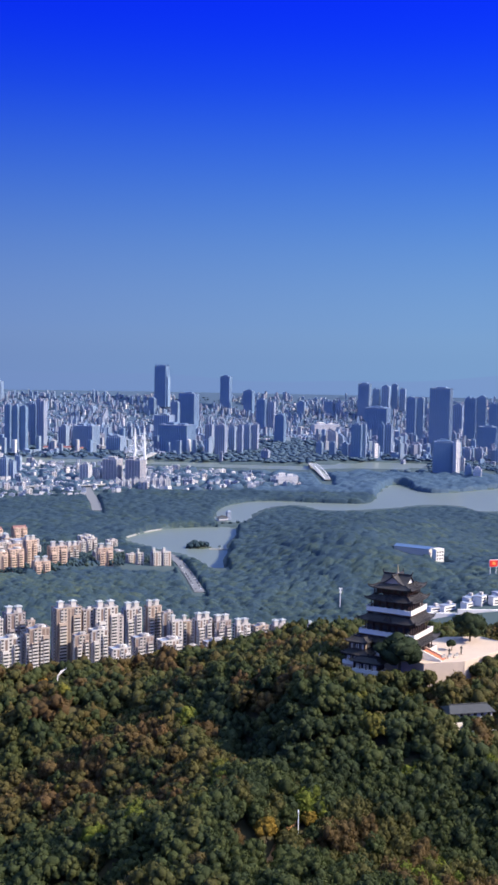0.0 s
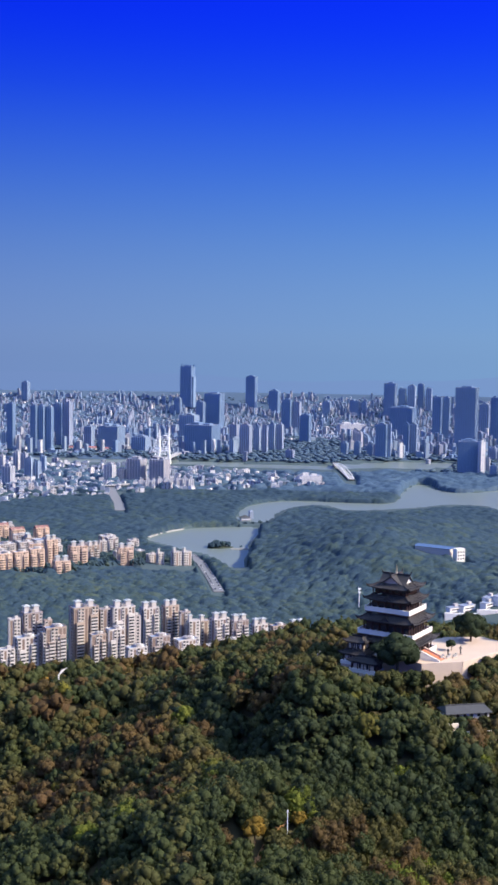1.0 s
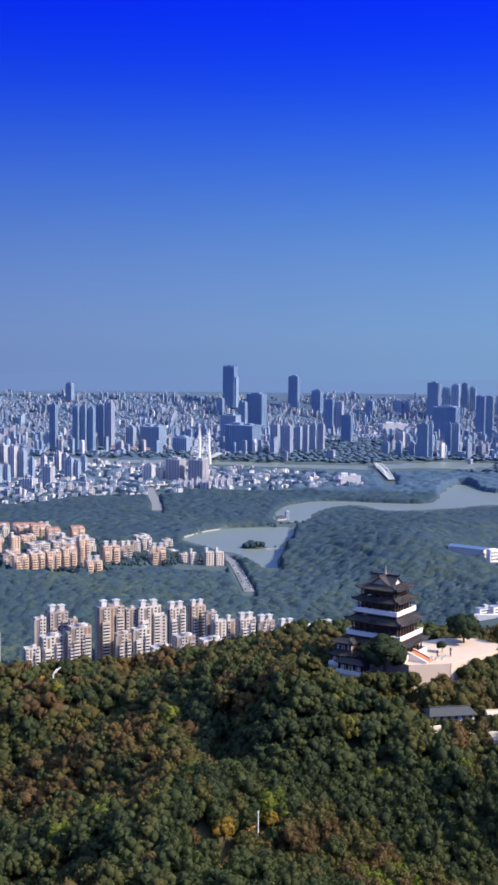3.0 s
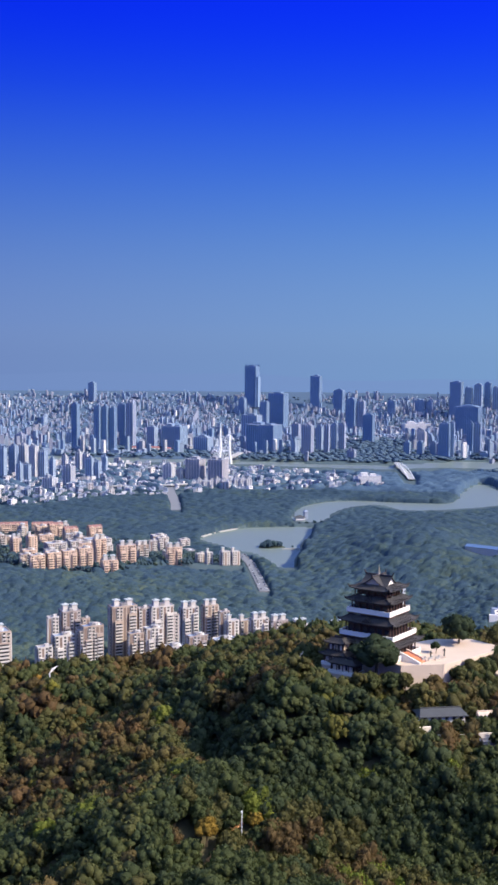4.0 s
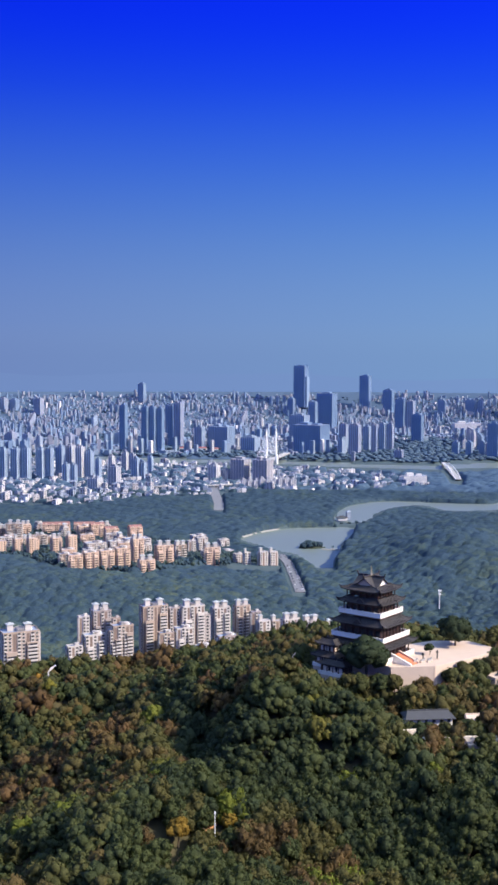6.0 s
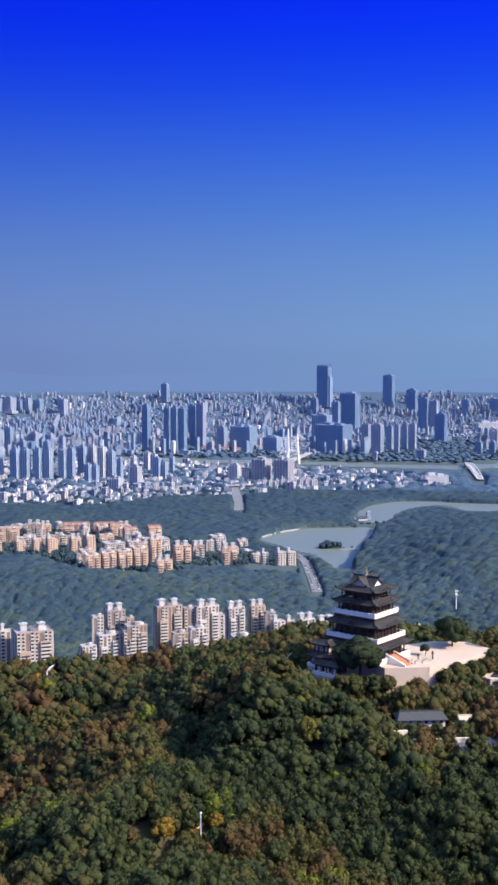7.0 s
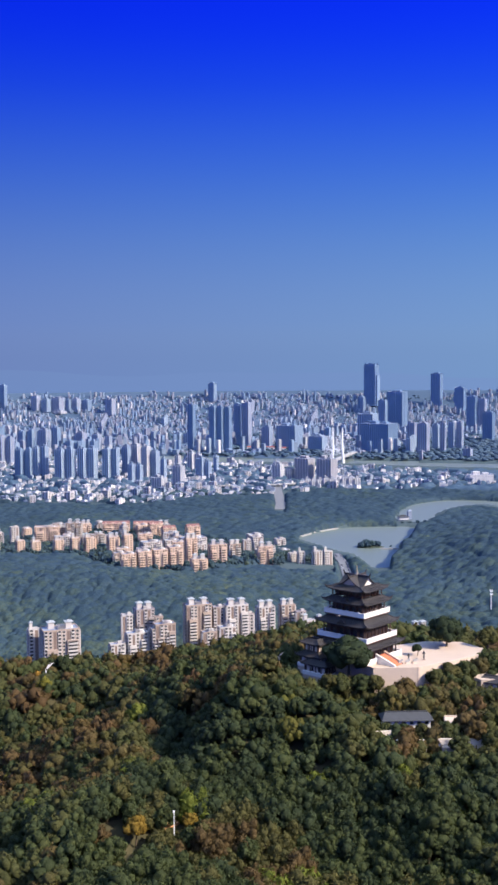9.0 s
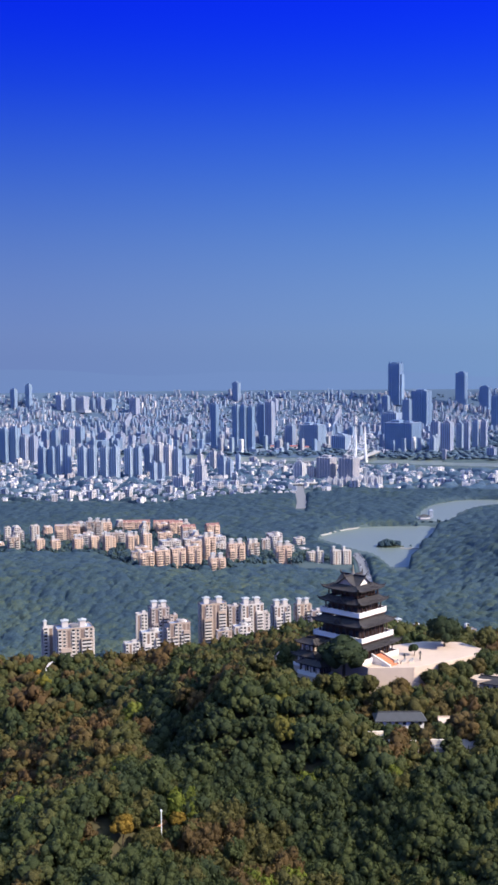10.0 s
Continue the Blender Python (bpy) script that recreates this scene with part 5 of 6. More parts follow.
tower(-428, 2084, 27, 19, 26, -28, "cream")
tower(-416, 2507, 15, 10, 48, -28, "cream")
tower(-394, 2480, 15, 10, 46, -28, "cream")
tower(-355, 2531, 7, 5, 37, -28, "pale")
tower(-460, 2565, 12, 9, 33, -28, "cream")
tower(-956, 2685, 21, 15, 74, -28, "rose")
tower(-981, 2681, 21, 15, 77, -28, "rose")
tower(-1037, 2675, 24, 17, 93, -28, "blue")
tower(-1008, 2678, 24, 17, 99, -28, "blue")
tower(-1027, 3043, 24, 16, 64, -28, "blue")
tower(-997, 3042, 18, 12, 68, -28, "blue")
tower(-954, 3044, 29, 21, 71, -28, "rose")
tower(-920, 3053, 24, 16, 77, -28, "blue")
tower(-868, 3168, 30, 21, 53, -28, "rose")
tower(-803, 3107, 25, 18, 54, -28, "rose")
tower(-765, 3106, 18, 12, 47, -28, "rose")
tower(-674, 3127, 30, 21, 49, -28, "rose")
tower(-109, 2273, 37, 30, 54, -28, "stripe")
tower(-55, 2244, 38, 30, 56, -28, "stripe")
tower(-172, 2266, 23, 16, 39, -28, "cream")
tower(-145, 2280, 18, 12, 27, -28, "cream")
tower(-97, 2150, 11, 8, 16, 18, "cream")
tower(-83, 2150, 11, 8, 15, 18, "cream")
tower(-69, 2150, 11, 8, 15, 18, "cream")
tower(-55, 2150, 11, 8, 18, 18, "cream")
tower(-41, 2150, 11, 8, 17, 18, "cream")
tower(-27, 2150, 11, 8, 17, 18, "cream")
tower(-13, 2150, 11, 8, 20, 18, "cream")
tower(1, 2150, 11, 8, 20, 18, "cream")
tower(15, 2150, 11, 8, 19, 18, "cream")
tower(302, 2240, 54, 22, 20, 8, "white")
tower(-363, 2298, 18, 12, 51, -28, "pale")
tower(-340, 2425, 9, 6, 45, -28, "pale")
tower(-346, 2298, 15, 11, 43, -28, "pale")
# the new town over the river
tall = tower(90, 4347, 51, 36, 170, -28, "deep")
for u, h in ((-21, 11), (-8, 6), (7, 6), (21, 11)):
    part("crown_fin", Shape().box(u, -15, 170, 6, 3, h, 0, 0.6).box(u, 15, 170, 6, 3, h, 0, 0.6), TOWERS["deep"], tall)
part("side_wing", Shape().box(29, 0, 0, 9, 24, 128), TOWERS["blue"], tall)
tower(360, 4328, 41, 29, 134, -28, "deep")
tower(-428, 3088, 19, 13, 142, -28, "deep")
tower(-405, 3088, 19, 13, 140, -28, "deep")
tower(-381, 3088, 19, 13, 137, -28, "deep")
tower(-367, 3313, 18, 13, 136, -28, "blue")
tower(-412, 4269, 23, 16, 51, -28, "rose")
tower(183, 4009, 66, 46, 151, -28, "deep")
tower(125, 3919, 29, 20, 126, -28, "blue")
tower(48, 4276, 27, 19, 64, -28, "blue")
tower(59, 3365, 56, 39, 104, -28, "pale")
tower(91, 3127, 94, 66, 85, -28, "deep")
tower(452, 4276, 39, 27, 92, -28, "deep")
# a single tower in two blocks: the rose one stands for its sunlit right side
tower(467, 3974, 35, 24, 133, -28, "deep")
tower(506, 3974, 29, 21, 124, -28, "rose")
tower(478, 3540, 35, 24, 98, -28, "deep")
tower(670, 4245, 31, 22, 52, -28, "blue")
tower(784, 4224, 39, 27, 57, -28, "blue")
tower(821, 4217, 23, 16, 51, -28, "pale")
tower(921, 4165, 46, 33, 145, -28, "blue")
tower(975, 4183, 27, 19, 112, -28, "blue")
tower(1013, 4174, 31, 22, 125, -28, "pale")
tower(1064, 4224, 24, 17, 109, -28, "blue")
tower(1096, 4215, 24, 16, 91, -28, "pale")
tower(888, 3787, 87, 61, 119, -28, "deep")
# two towers: each pale block is added as the deep one's sunlit right face
tower(627, 2946, 31, 22, 103, -28, "deep")
tower(650, 2947, 11, 8, 104, -28, "pale")
tower(724, 3038, 18, 12, 99, -28, "deep")
tower(748, 3039, 21, 14, 99, -28, "pale")
tower(973, 3611, 31, 22, 166, -28, "deep")
tower(1009, 3617, 24, 17, 164, -28, "blue")
tower(959, 3189, 66, 46, 212, -28, "blue")
tower(1121, 3379, 36, 25, 175, -28, "deep")
tower(1162, 3380, 29, 20, 179, -28, "blue")
tower(1124, 3193, 57, 40, 86, -28, "deep")
tower(1339, 3760, 36, 25, 139, -28, "blue")
tower(1238, 3896, 37, 26, 116, -28, "pale")
tower(-266, 3209, 27, 19, 72, -28, "pale")
tower(-195, 3220, 69, 48, 74, -28, "blue")
tower(-101, 3131, 50, 35, 46, -28, "pale")
tower(-206, 4278, 39, 27, 26, -28, "pale")
tower(194, 3156, 24, 17, 86, -28, "rose")
tower(222, 3049, 32, 22, 89, -28, "rose")
tower(270, 3171, 19, 14, 80, -28, "pale")
tower(283, 3063, 15, 10, 90, -28, "rose")
tower(319, 3174, 18, 13, 87, -28, "pale")
tower(344, 3173, 18, 13, 87, -28, "rose")
tower(338, 2875, 22, 15, 28, -28, "rose")
# hotel block; its white right edge is added as a separate slab
tower(747, 2440, 51, 36, 90, -12, "deep")
tower(772, 2405, 14, 10, 91, 30, "white")
tower(807, 2463, 10, 7, 45, -28, "cream")
tower(807, 2337, 18, 12, 30, -28, "white")
tower(791, 2361, 17, 12, 35, -28, "blue")
tower(723, 3969, 101, 51, 36, 5, "white")
tower(781, 4219, 35, 25, -9, -28, "white")
tower(-507, 3171, 21, 15, 144, -28, "deep")
tower(-340, 3286, 26, 19, 146, -28, "rose")
tower(-410, 4414, 36, 25, -7, -28, "rose")
tower(-585, 4365, 28, 20, 76, -28, "blue")
tower(-381, 3404, 22, 16, 135, -28, "blue")
tower(-1430, 4150, 23, 16, 94, -28, "blue")
tower(-1487, 4131, 23, 16, 77, -28, "blue")
tower(-1297, 4159, 31, 22, 62, -28, "rose")
tower(-1254, 4158, 31, 22, 52, -28, "pale")
tower(-1207, 4171, 43, 30, 56, -28, "rose")
tower(-1166, 4182, 19, 14, 46, -28, "blue")
tower(-1136, 4189, 31, 22, 50, -28, "rose")
tower(-1093, 4200, 35, 25, 45, -28, "blue")
tower(-987, 4175, 35, 24, 66, -28, "rose")
tower(-946, 4233, 35, 25, -5, -28, "cream")
tower(-1371, 4124, 50, 35, -1, -28, "pale")
tower(-1198, 4155, 50, 35, -21, -28, "cream")

# ------------------------------------------------------------------ the rest of the city
TAKEN = []


def taken(x, y, gap):
    for a, b, r in TAKEN:
        if (a - x) ** 2 + (b - y) ** 2 < (r + gap) ** 2:
            return True
    return False


for ob in list(scene.objects):
    if ob.parent is None and ob.name.split(".")[0] in ("tower_block", "apartment_block"):
        TAKEN.append((ob.location.x, ob.location.y, 14.0))


def house_proto(x, y, w, d, floors, k):
    """A low town house: body, window rows, parapet, stair head."""
    h = floors * 3.1
    words = ("white", "cream", "haze-blue")[k % 3]
    b = thing("town_house", pose(x, y, ground_at(x, y) - 0.5), f"{words} town house of {floors} storeys with a flat roof", "house", "old town houses")
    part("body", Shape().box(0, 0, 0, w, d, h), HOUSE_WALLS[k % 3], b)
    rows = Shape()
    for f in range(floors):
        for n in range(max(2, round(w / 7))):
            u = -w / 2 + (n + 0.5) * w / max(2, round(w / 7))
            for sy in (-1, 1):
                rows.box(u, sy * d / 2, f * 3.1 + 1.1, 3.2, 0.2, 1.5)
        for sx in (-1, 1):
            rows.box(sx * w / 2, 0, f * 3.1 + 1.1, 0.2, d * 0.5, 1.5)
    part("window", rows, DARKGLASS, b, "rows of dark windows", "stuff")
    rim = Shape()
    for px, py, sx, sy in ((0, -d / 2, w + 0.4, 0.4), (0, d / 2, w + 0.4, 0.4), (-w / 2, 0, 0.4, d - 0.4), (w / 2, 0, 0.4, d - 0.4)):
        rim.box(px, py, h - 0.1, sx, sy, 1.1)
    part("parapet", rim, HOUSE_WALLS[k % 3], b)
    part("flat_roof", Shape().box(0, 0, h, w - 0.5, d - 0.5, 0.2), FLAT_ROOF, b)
    part("stair_head", Shape().box(w * 0.2, d * 0.1, h, 4.0, 3.6, 2.8), HOUSE_WALLS[k % 3], b)
    return b


def spread(count, outline, gap, tries=20000):
    xs, ys = [p[0] for p in outline], [p[1] for p in outline]
    found = []
    for _ in range(tries):
        if len(found) >= count:
            break
        x, y = rng.uniform(min(xs), max(xs)), rng.uniform(min(ys), max(ys))
        if abs(math.degrees(math.atan2(x - EYE[0], y - EYE[1]))) > 20 or not inside(outline, [x], [y])[0]:
            continue
        if ground_at(x, y) < 2 or inside(AVENUE, [x], [y])[0] or taken(x, y, gap):
            continue
        TAKEN.append((x, y, gap))
        found.append((x, y))
    return found


def fill_towns():
    # more flats of the estate beyond the saddle
    for k, (x, y) in enumerate(spread(34, TOWN_B, 11.0)):
        apartment(x, y, rng.uniform(13, 22), rng.uniform(9, 13), rng.uniform(12, 25), float(rng.choice([18, 24, -62])), ("orange", "white", "orange", "beige")[k % 4], k % 3 == 0)
    spots = spread(290, TOWN_C, 8.5)
    protos = []
    for k, (x, y) in enumerate(spots):
        turn = float(rng.choice([-28, -20, 62, 18])) + rng.uniform(-6, 6)
        if k < 14:
            p = house_proto(x, y, rng.uniform(9, 19), rng.uniform(7, 11), int(rng.integers(2, 6)), k)
            protos.append(p)
        else:
            copy_thing(protos[int(rng.integers(0, len(protos)))], pose(x, y, ground_at(x, y) - 0.5, 0, 0, turn))
    # the small roofs between them
    rest = spread(1150, TOWN_C, 3.6, 26000)
    for k in range(3):
        s, tops = Shape(), Shape()
        for x, y in rest[k::3]:
            w, d, h, turn = rng.uniform(6, 12), rng.uniform(5, 9), rng.uniform(4, 11), rng.uniform(-35, 25)
            z = ground_at(x, y) - 0.5
            s.box(x, y, z, w, d, h, turn)
            tops.box(x, y, z + h, w * 0.92, d * 0.92, 0.3, turn).box(x, y, z + h + 0.3, 2.6, 2.4, 1.8, turn)
        ob = tagged(new("small_houses", s.mesh("small_houses", HOUSE_WALLS[k])), "close-packed low houses of the old town", "houses", kind="stuff")
        part("roofs", tops, FLAT_ROOF, ob, "flat roofs and stair heads", "stuff")


fill_towns()


def fill_skyline():
    """The city beyond the river: estates of slim towers in rows, low sprawl and green belts. Past 4300 m the plain is drawn together, and so are the buildings."""
    protos = {}
    looks = ("pale", "blue", "rose", "pale", "cream", "rose", "deep", "pale", "rose", "blue", "pale", "cream")
    made = 0
    for trial in range(900):
        if made >= 165:
            break
        near = trial % 5 < 2
        d = rng.uniform(3420, 4280) if near else 4300 + 500 * rng.random()
        a = rng.uniform(-20, 20)
        kind = int(rng.integers(0, 12)) + (0 if near else 12)
        turn = float(rng.choice([-28, -28, 20, 62])) + rng.uniform(-8, 8)
        size = rng.uniform(15, 22) if near else rng.uniform(9, 15)
        for k in range(int(rng.integers(2, 7))):
            u = (k - 2) * size * 2.0
            x = EYE[0] + d * math.sin(radians(a)) + u * math.cos(radians(turn + 28))
            y = EYE[1] + d * math.cos(radians(a)) + u * math.sin(radians(turn + 28))
            if (near and 4.5 < a < 10) or parkland(np.array([x]), np.array([y]))[0] or taken(x, y, 0.8 * size) or math.hypot(x - EYE[0], y - EYE[1]) > 4850:
                continue
            TAKEN.append((x, y, 0.8 * size))
            z = ground_at(x, y) - 1.0
            if kind not in protos:
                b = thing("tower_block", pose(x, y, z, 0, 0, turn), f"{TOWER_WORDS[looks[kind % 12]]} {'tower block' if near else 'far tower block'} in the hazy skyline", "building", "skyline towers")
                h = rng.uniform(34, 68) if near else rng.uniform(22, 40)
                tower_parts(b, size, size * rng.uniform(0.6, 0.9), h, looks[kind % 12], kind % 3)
                protos[kind] = b
            else:
                copy_thing(protos[kind], pose(x, y, z, 0, 0, turn))
            made += 1
    # low sprawl between them, too small to tell apart
    gone = np.array(TAKEN)
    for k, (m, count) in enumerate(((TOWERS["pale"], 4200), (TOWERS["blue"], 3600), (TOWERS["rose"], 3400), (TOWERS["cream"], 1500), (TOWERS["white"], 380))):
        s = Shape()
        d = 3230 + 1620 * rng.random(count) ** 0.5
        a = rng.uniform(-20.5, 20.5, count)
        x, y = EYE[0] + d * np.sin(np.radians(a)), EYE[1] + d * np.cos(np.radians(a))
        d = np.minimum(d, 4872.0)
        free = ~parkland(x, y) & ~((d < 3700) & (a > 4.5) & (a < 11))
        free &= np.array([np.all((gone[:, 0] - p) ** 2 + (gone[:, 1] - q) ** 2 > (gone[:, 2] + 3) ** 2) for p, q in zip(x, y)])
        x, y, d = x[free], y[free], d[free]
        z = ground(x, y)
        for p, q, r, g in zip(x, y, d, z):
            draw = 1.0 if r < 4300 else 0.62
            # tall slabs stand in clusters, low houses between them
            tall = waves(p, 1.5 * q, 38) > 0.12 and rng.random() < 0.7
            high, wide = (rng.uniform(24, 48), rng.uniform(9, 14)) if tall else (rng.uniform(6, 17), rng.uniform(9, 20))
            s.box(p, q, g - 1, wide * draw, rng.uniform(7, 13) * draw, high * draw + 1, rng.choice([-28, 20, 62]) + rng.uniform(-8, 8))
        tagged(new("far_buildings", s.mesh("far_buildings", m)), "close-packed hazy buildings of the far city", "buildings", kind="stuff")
    # trees of the streets and gardens in the drawn-together distance
    d, a = 4300 + 540 * rng.random(2200), rng.uniform(-20.5, 20.5, 2200)
    x, y = EYE[0] + d * np.sin(np.radians(a)), EYE[1] + d * np.cos(np.radians(a))
    radius = rng.uniform(4, 9, len(x))
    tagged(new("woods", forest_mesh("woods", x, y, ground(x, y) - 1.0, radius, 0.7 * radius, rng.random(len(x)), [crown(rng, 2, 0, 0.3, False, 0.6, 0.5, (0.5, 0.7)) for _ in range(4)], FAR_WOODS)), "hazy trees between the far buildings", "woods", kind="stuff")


fill_skyline()

# ------------------------------------------------------------------ the hill path
def hill_path():
    s = Shape()
    pts = [(-66, -128), (-62, -112), (-60, -103), (-55, -94), (-50, -86), (-46, -78)]
    for (ax, ay), (bx, by) in zip(pts, pts[1:]):
        za, zb = ground_at(ax, ay) + 0.7, ground_at(bx, by) + 0.7
        dx, dy = bx - ax, by - ay
        n = math.hypot(dx, dy)
        ox, oy = -dy / n * 1.3, dx / n * 1.3
        s.add([(ax + ox, ay + oy, za), (ax - ox, ay - oy, za), (bx - ox, by - oy, zb), (bx + ox, by + oy, zb),
               (ax + ox, ay + oy, za - 1), (ax - ox, ay - oy, za - 1), (bx - ox, by - oy, zb - 1), (bx + ox, by + oy, zb - 1)],
              ((0, 1, 2, 3), (7, 6, 5, 4), (0, 4, 5, 1), (1, 5, 6, 2), (2, 6, 7, 3), (3, 7, 4, 0)))
    piece("hill_path", s, surface("orange_earth", (0.46, 0.24, 0.11), 0.9, vary=0.2), "orange earth path through the wood", "path")


hill_path()


def path_lamp(x, y, z, h):
    t = thing("path_lamp", pose(x, y, z), "slender white lamp post beside the hill path", "lamp post")
    part("pole", Shape().beam((0, 0, -2), (0, 0, h), 0.15, 0.11, 8), STEEL, t)
    part("lamp_head", Shape().box(0, 0, h, 0.5, 0.5, 0.55, 0, 0.7), STEEL, t)


path_lamp(-51.5, -96.0, 168.0, 6.6)


# ------------------------------------------------------------------ lake shore
def islet(x, y, radius, seed):
    r = np.random.default_rng(seed)
    ob = thing("islet", pose(x, y, 0), "small wooded islet in the lake", "islet")
    s = Shape().slab([(radius * (1 + 0.15 * math.sin(3 * a + seed)) * math.cos(a), 0.6 * radius * math.sin(a)) for a in np.linspace(0, 2 * math.pi, 18)[:-1]], -2.0, 0.8)
    part("bank", s, SOIL, ob)
    n = 16
    a, q = r.uniform(0, 6.28, n), radius * np.sqrt(r.uniform(0, 0.8, n))
    protos = [crown(r, 8, 30, 0.25, False) for _ in range(3)]
    part("trees", forest_mesh("trees", q * np.cos(a), 0.6 * q * np.sin(a), np.full(n, 0.5), r.uniform(4, 6, n), r.uniform(5, 8, n), r.uniform(0.1, 0.5, n), protos, WOODS), WOODS, ob, kind="stuff")


islet(28, 1372, 21, 2)


def causeway(pts, width, label, z=1.6):
    s = Shape()
    for (ax, ay), (bx, by) in zip(pts, pts[1:]):
        s.box((ax + bx) / 2, (ay + by) / 2, -3, math.hypot(bx - ax, by - ay) + 1, width, z + 3, math.degrees(math.atan2(by - ay, bx - ax)))
    return piece("causeway", s, CONCRETE, label, "causeway")


causeway([(46, 1352), (96, 1352)], 3.0, "narrow pale causeway to the islet")
for x in (62, 78, 90):
    t = thing("tree", pose(x, 1352, 1.6), "small tree on the causeway", "tree")
    pv, pf = crown(np.random.default_rng(x), 7, 20, 0.25, False)
    part("trunk", trunk_shape(np.random.default_rng(x), 4, 0.2), BARK, t)
    part("crown", tri_mesh("crown", pv * 2.4 + np.array([0, 0, 1.5]), pf, WOODS, np.full(len(pv), 0.3), smooth=True), WOODS, t)
causeway([(36, 1600), (80, 1606), (146, 1616)], 16.0, "wooded causeway between two lakes", 1.6)
causeway([(-100, 1440), (-60, 1519), (-12, 1574), (5, 1592)], 7.0, "pale stone promenade along the lake", 1.6)
n_trees = 9
forest_x = np.linspace(38, 146, n_trees)
tagged(new("woods", forest_mesh("woods", forest_x, 1601 + 0.14 * (forest_x - 38), np.full(n_trees, 2.0), rng.uniform(3, 4.5, n_trees), rng.uniform(3, 5, n_trees), rng.uniform(0.1, 0.6, n_trees),
       [crown(rng, 6, 10, 0.3, False) for _ in range(3)], WOODS)), "row of trees along the causeway", "woods", kind="stuff")


def shore_pavilion(x, y):
    t = thing("lake_pavilion", pose(x, y, 2.0, 0, 0, 15), "pale lakeside pavilion with a tiled roof", "pavilion")
    part("wall", Shape().box(0, 0, 0, 18, 9, 5), HOUSE_WALLS[0], t)
    part("roof", skirt_roof((3, 1), (11, 6.5), 8.5, 5.2, 0.6), TILE_BLUE, t)
    part("tower", Shape().box(14, 6, 0, 7, 7, 14).box(14, 6, 14, 9, 9, 3, 0, 0.3), HOUSE_WALLS[2], t)


shore_pavilion(96, 1662)


# ------------------------------------------------------------------ roads
def ribbon(name, pts, width, z_up, material, label):
    s = Shape()
    for (ax, ay), (bx, by) in zip(pts, pts[1:]):
        za, zb = max(0, ground_at(ax, ay)) + z_up, max(0, ground_at(bx, by)) + z_up
        n = math.hypot(bx - ax, by - ay)
        ox, oy = -(by - ay) / n * width / 2, (bx - ax) / n * width / 2
        s.add([(ax + ox, ay + oy, za), (ax - ox, ay - oy, za), (bx - ox, by - oy, zb), (bx + ox, by + oy, zb),
               (ax + ox, ay + oy, za - 2), (ax - ox, ay - oy, za - 2), (bx - ox, by - oy, zb - 2), (bx + ox, by + oy, zb - 2)],
              ((0, 1, 2, 3), (7, 6, 5, 4), (0, 4, 5, 1), (1, 5, 6, 2), (2, 6, 7, 3), (3, 7, 4, 0)))
    return piece(name, s, material, label, "road")


ribbon("road", [(1, 955), (-5, 1060), (-11, 1160), (-22, 1252)], 13, 1.2, ASPHALT, "grey lakeside road with parked cars")
ribbon("road", [(-137, 1760), (-141, 1860), (-150, 1960), (-160, 2060), (-166, 2145)], 20, 0.6, ASPHALT, "straight grey avenue leading into the old town")
ribbon("road", [(-300, 2120), (-166, 2145), (-90, 2190)], 12, 6.0, CONCRETE, "pale raised road across the avenue")


def car(x, y, turn, colour, label):
    c = thing("car", pose(x, y, ground_at(x, y) + 1.25, 0, 0, turn), label, "car", "cars on the lakeside road")
    part("body", Shape().box(0, 0, 0.3, 4.4, 1.8, 0.75), colour, c)
    part("cabin", Shape().box(-0.2, 0, 1.05, 2.5, 1.65, 0.6, 0, 0.8), DARKGLASS, c)
    for sx in (-1.4, 1.4):
        for sy in (-0.85, 0.85):
            part("wheel", Shape().beam((sx, sy - 0.1, 0.32), (sx, sy + 0.1, 0.32), 0.32, 0.32, 10), DARKGLASS, c)


for k in range(34):
    yy = 965 + 8.2 * k
    xx = float(np.interp(yy, [955, 1060, 1160, 1252], [1, -5, -11, -22]))
    if rng.random() < 0.85:
        pick = int(rng.integers(0, 3))
        car(xx + (-3.6, 3.6)[k % 2], yy, 93, (STEEL, CONCRETE, ASPHALT)[pick], ("white", "grey", "dark grey")[pick] + " car on the lakeside road")


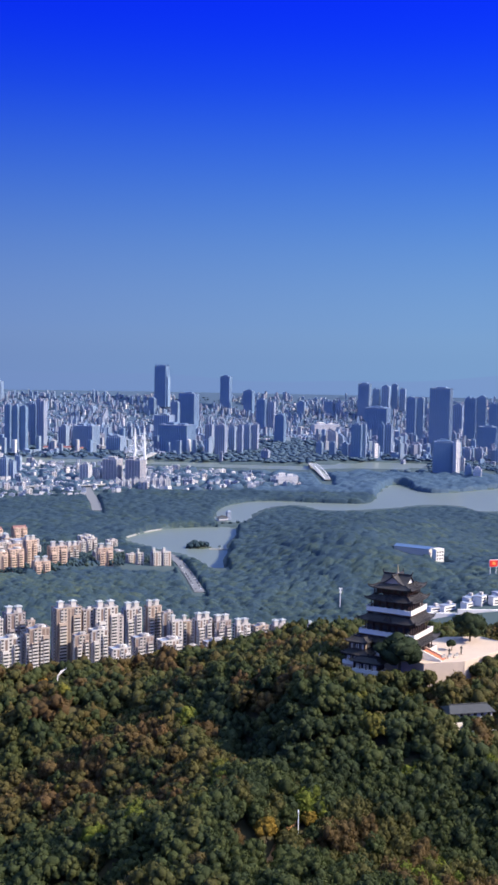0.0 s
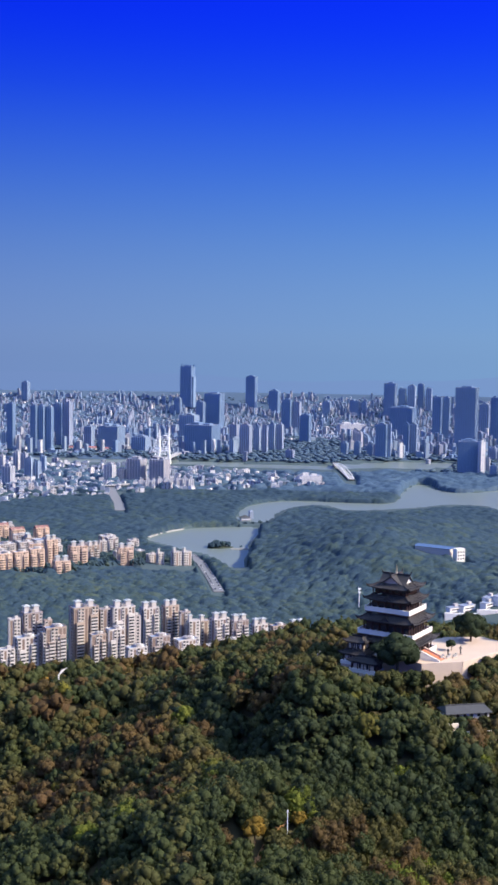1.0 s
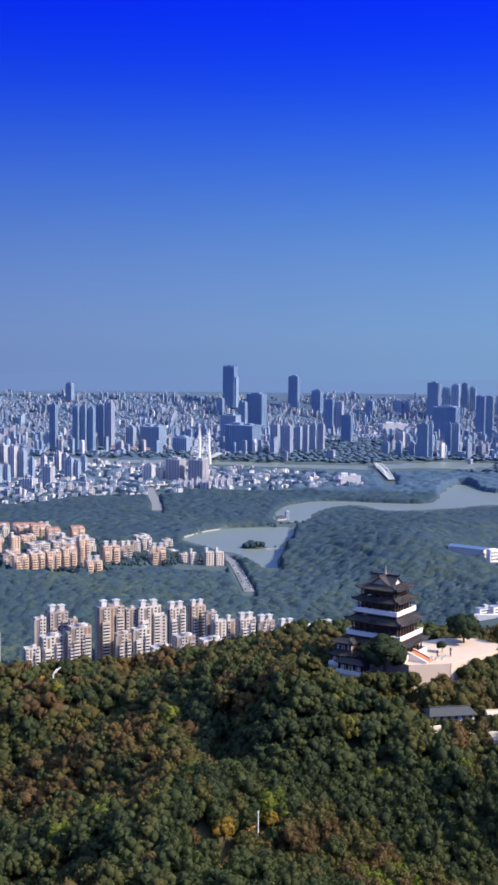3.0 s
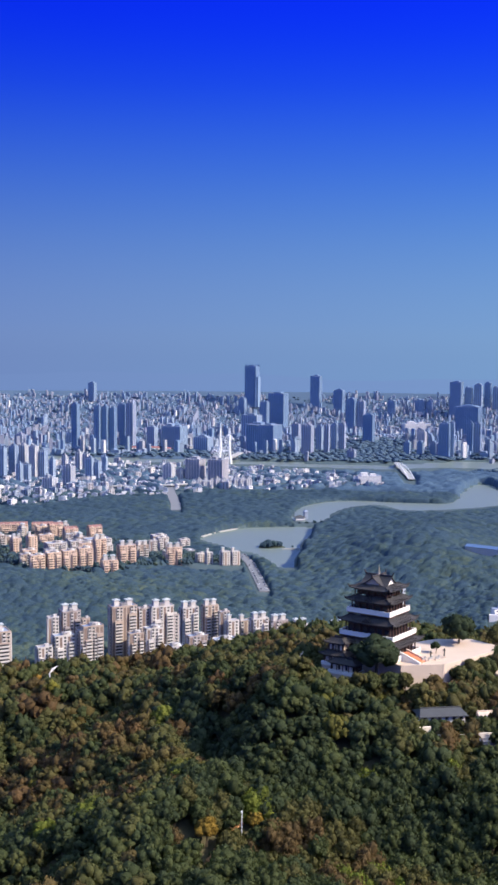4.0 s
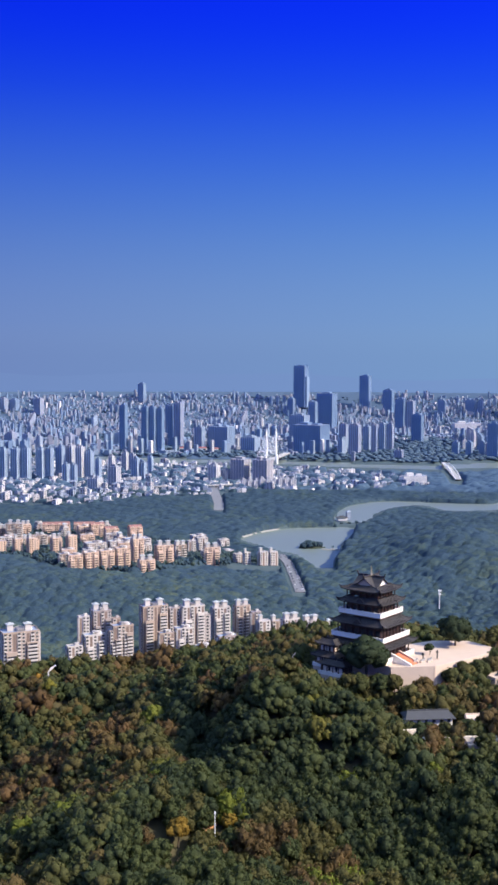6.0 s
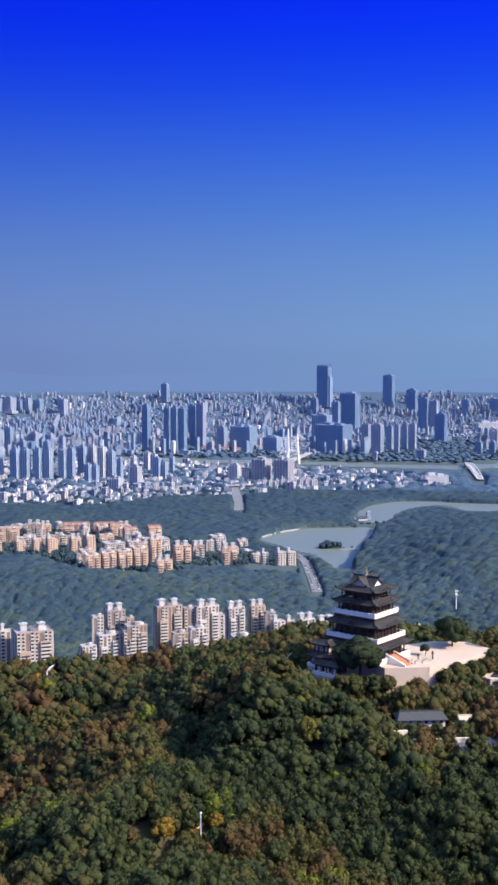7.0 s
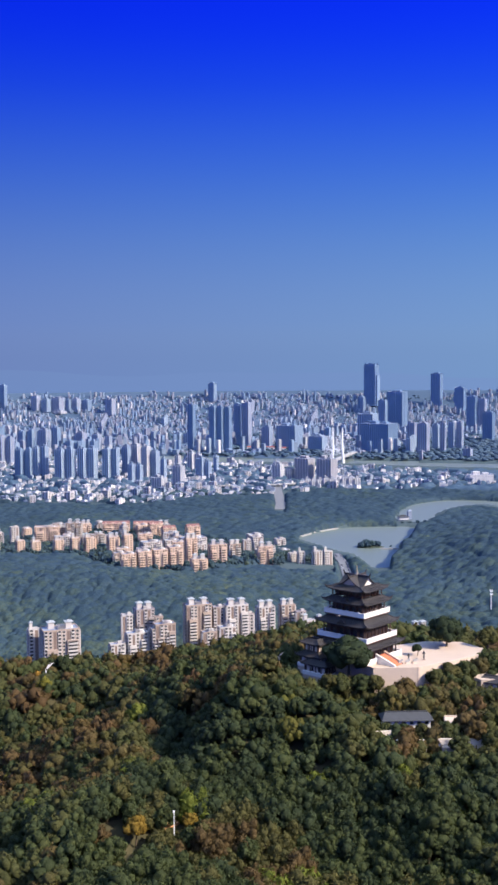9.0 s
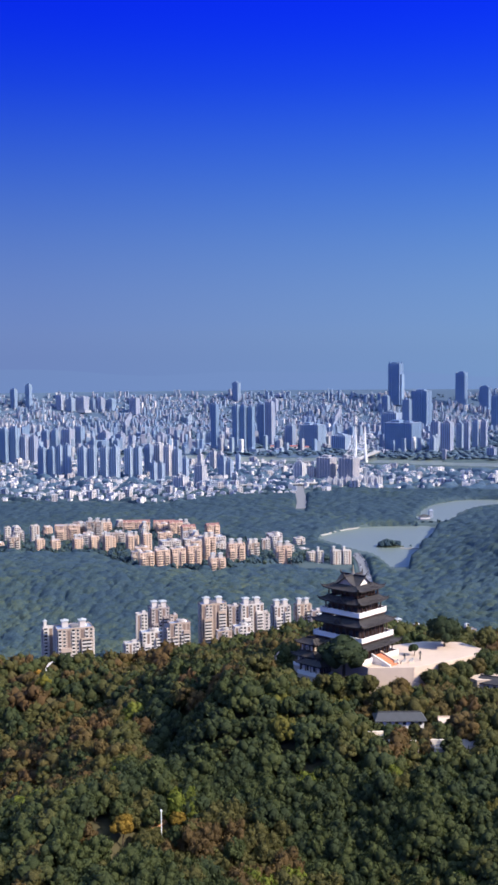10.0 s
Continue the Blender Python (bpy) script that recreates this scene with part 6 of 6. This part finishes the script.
# ------------------------------------------------------------------ cable-stayed bridge
def cable_bridge():
    mid, way = Vector((-35, 2740, 0)), (Vector((60, 3060, 0)) - Vector((-60, 2480, 0))).normalized()
    side = Vector((way.y, -way.x, 0))
    t = thing("cable_stayed_bridge", Matrix.Translation(mid), "white cable-stayed bridge over the river", "bridge")
    part("deck", Shape().box(0, 0, 13, 19, 480, 2.2, math.degrees(math.atan2(way.y, way.x)) - 90), CONCRETE, t)
    for s in (-1, 1):
        foot, waist, top = side * (17 * s), side * (13 * s) + Vector((0, 0, 45)), side * (13.5 * s) + Vector((0, 0, 103))
        leg = part("pylon", Shape().beam(foot - Vector((0, 0, 6)), waist, 4.2, 3.4, 8).beam(waist, top, 3.4, 1.3, 8), STEEL, t, "slender white pylon leg")
        for e in (-1, 1):
            for k in range(9):
                a = side * (13.2 * s) + Vector((0, 0, 50 + 6 * k))
                part("stay_cable", Shape().beam(a, side * (10 * s) + way * (e * (26 + 20 * k)) + Vector((0, 0, 15)), 0.2, 0.2, 4), STEEL, leg)
    part("cross_beam", Shape().beam(side * -14 + Vector((0, 0, 40)), side * 14 + Vector((0, 0, 40)), 2.0), STEEL, t)
    for k in (-2, -1, 1, 2):
        part("pier", Shape().beam(way * (k * 90) - Vector((0, 0, 6)), way * (k * 90) + Vector((0, 0, 14)), 3.0, 3.0, 8), CONCRETE, t)


cable_bridge()


def arch_bridge():
    a, b = Vector((418, 2310, 0)), Vector((449, 2745, 0))
    way = (b - a).normalized()
    side = Vector((way.y, -way.x, 0))
    t = thing("arch_bridge", Matrix.Translation((a + b) / 2), "pale steel arch bridge beside the river", "bridge")
    half = (b - a).length / 2
    part("deck", Shape().box(0, 0, 8, 15, 2 * half, 1.2, math.degrees(math.atan2(way.y, way.x)) - 90), CONCRETE, t)
    for s in (-1, 1):
        rib, pts = Shape(), []
        for k in range(17):
            u = -1 + k / 8
            pts.append(way * (u * half * 0.95) + side * (7 * s) + Vector((0, 0, 9 + 9 * (1 - u * u))))
        rib.add([p + o for p in pts for o in (side * 0.7 + Vector((0, 0, 0.7)), side * -0.7 + Vector((0, 0, 0.7)), side * -0.7 - Vector((0, 0, 0.7)), side * 0.7 - Vector((0, 0, 0.7)))],
                [(4 * i + j, 4 * i + (j + 1) % 4, 4 * i + 4 + (j + 1) % 4, 4 * i + 4 + j) for i in range(len(pts) - 1) for j in range(4)])
        arch = part("arch", rib, STEEL, t, "pale arch rib")
        for p in pts[2:-2:2]:
            part("hanger", Shape().beam(p, Vector((p.x, p.y, 9)), 0.25), STEEL, arch)
    for u in (-0.9, 0.9):
        part("pier", Shape().box(way.x * u * half, way.y * u * half, -4, 16, 5, 12), CONCRETE, t)


arch_bridge()


# ------------------------------------------------------------------ low halls on the far bank
for x, y, w in ((-310, 3160, 34), (-262, 3168, 42), (-215, 3150, 24)):
    hall = thing("river_hall", pose(x, y, ground_at(x, y) - 1, 0, 0, 6), "low white riverside hall with a red roof", "hall")
    part("wall", Shape().box(0, 0, 0, w, 14, 9), PLASTER, hall)
    part("roof", Shape().box(0, 0, 9, w + 2, 16, 3.0, 0, 0.9), surface("red_sheet_roof", (0.40, 0.16, 0.15), 0.7, vary=0.15), hall, "red sheet roof")
    for q in range(3):
        part("window", Shape().box((q - 1) * w / 3.2, -7, 2.5, w / 5, 0.3, 4), DARKGLASS, hall)


# ------------------------------------------------------------------ mast, sheds, billboard among the woods
def radio_mast(x, y, z, h):
    t = thing("radio_mast", pose(x, y, z), "slim white radio mast standing in the woods", "mast")
    part("pole", Shape().beam((0, 0, 0), (0, 0, h), 0.55, 0.35, 8), STEEL, t)
    for k, r in ((h - 1.0, 1.7), (h - 5.0, 1.5)):
        part("platform", Shape().beam((0, 0, k), (0, 0, k + 0.4), r, r, 10), STEEL, t)
        for a in range(3):
            part("antenna", Shape().box(r * math.cos(a * 2.09), r * math.sin(a * 2.09), k - 0.6, 0.5, 0.5, 2.4), STEEL, t)


radio_mast(154.5, 850, ground_at(154.5, 850) - 1, 41.5 - ground_at(154.5, 850) + 1)


def blue_shed():
    x, y = 301, 1072
    z = ground_at(x, y) + 2.0
    t = thing("sports_hall", pose(x, y, z, 0, 0, -37), "long low hall with a bright blue sheet roof", "hall")
    part("wall", Shape().box(0, 0, -4, 50, 20, 12), WALLS["white"], t)
    v = [(-26, -11, 8), (26, -11, 8), (26, 11, 8), (-26, 11, 8), (-26, 0, 10.2), (26, 0, 10.2)]
    part("roof", Shape().add(v, ((0, 1, 5, 4), (2, 3, 4, 5), (1, 2, 5), (3, 0, 4), (3, 2, 1, 0))), BLUEROOF, t, "bright blue sheet-metal roof")
    b = thing("school_block", pose(326, 1044, ground_at(326, 1044) - 1, 0, 0, 22), "white block with six dark windows beside the hall", "building")
    part("body", Shape().box(0, 0, 0, 13, 9, 17).box(0, 0, 17, 13.6, 9.6, 0.6), PLASTER, b)
    for i in range(3):
        for k in range(3):
            part("window", Shape().box(-4.0 + 4.0 * i, -4.5, 3.4 + 4.4 * k, 2.1, 0.3, 2.3), DARKGLASS, b)


blue_shed()


def hoarding():
    x, y = 358, 915
    t = thing("billboard", pose(x, y, ground_at(x, y), 0, 0, 12), "red roadside hoarding on a white frame", "billboard")
    part("board", Shape().box(0, 0, 14, 11, 0.6, 8), REDBOARD, t)
    part("frame", Shape().box(0, 0.5, 13.4, 12, 0.5, 9.2), STEEL, t)
    part("mark", Shape().box(0.5, -0.35, 16.5, 4.5, 0.12, 3.2, 0, 0.8), surface("orange_sign", (0.8, 0.35, 0.08), 0.6), t, "plain orange patch")
    for s in (-4, 4):
        part("post", Shape().box(s, 0.5, -2, 0.6, 0.6, 15.5), STEEL, t)


hoarding()
for k, (x, y, w, d, h) in enumerate(((246, 798, 12, 8, 12), (262, 806, 16, 9, 9), (284, 800, 13, 8, 8), (300, 812, 12, 10, 12), (318, 804, 15, 9, 10), (334, 812, 14, 9, 12), (352, 806, 14, 9, 9), (290, 826, 16, 9, 10), (326, 832, 14, 9, 11))):
    y, h, w = 784 + 0.45 * (y - 798), 0.8 * h, 1.15 * w
    z = ground_at(x, y) - 1
    t = thing("village_house", pose(x, y, z, 0, 0, 22 + 9 * (k % 4)), "white village house with a flat roof in the woods", "house", "village houses")
    part("body", Shape().box(0, 0, 0, w, d, h + 1), PLASTER, t)
    part("flat_roof", Shape().box(0, 0, h + 1, w + 0.8, d + 0.8, 0.5), FLAT_ROOF, t)
    part("stair_head", Shape().box(w * 0.2, 0, h + 1.5, 4, 4, 3), WALLS["white"], t)
    for f in range(int(h / 3)):
        part("window", Shape().box(0, -d / 2, 1.6 + 3 * f, w * 0.75, 0.2, 1.4), DARKGLASS, t, "long dark window strip")
piece("village_wall", wall_run([(236, 776), (270, 772)], 8, 29.5, 3).box(334, 764, 8, 132, 3, 26.5, -4), PLASTER, "long white retaining wall below the village", "wall")
for x, y, turn in ((-150, 1640, 25), (-118, 1650, -30)):
    piece("bare_track", Shape().box(x, y, ground_at(x, y) - 1, 60, 6, 2.0, turn), surface("bare_earth", (0.42, 0.33, 0.26), 0.9), "bare earth track of a building site", "track")
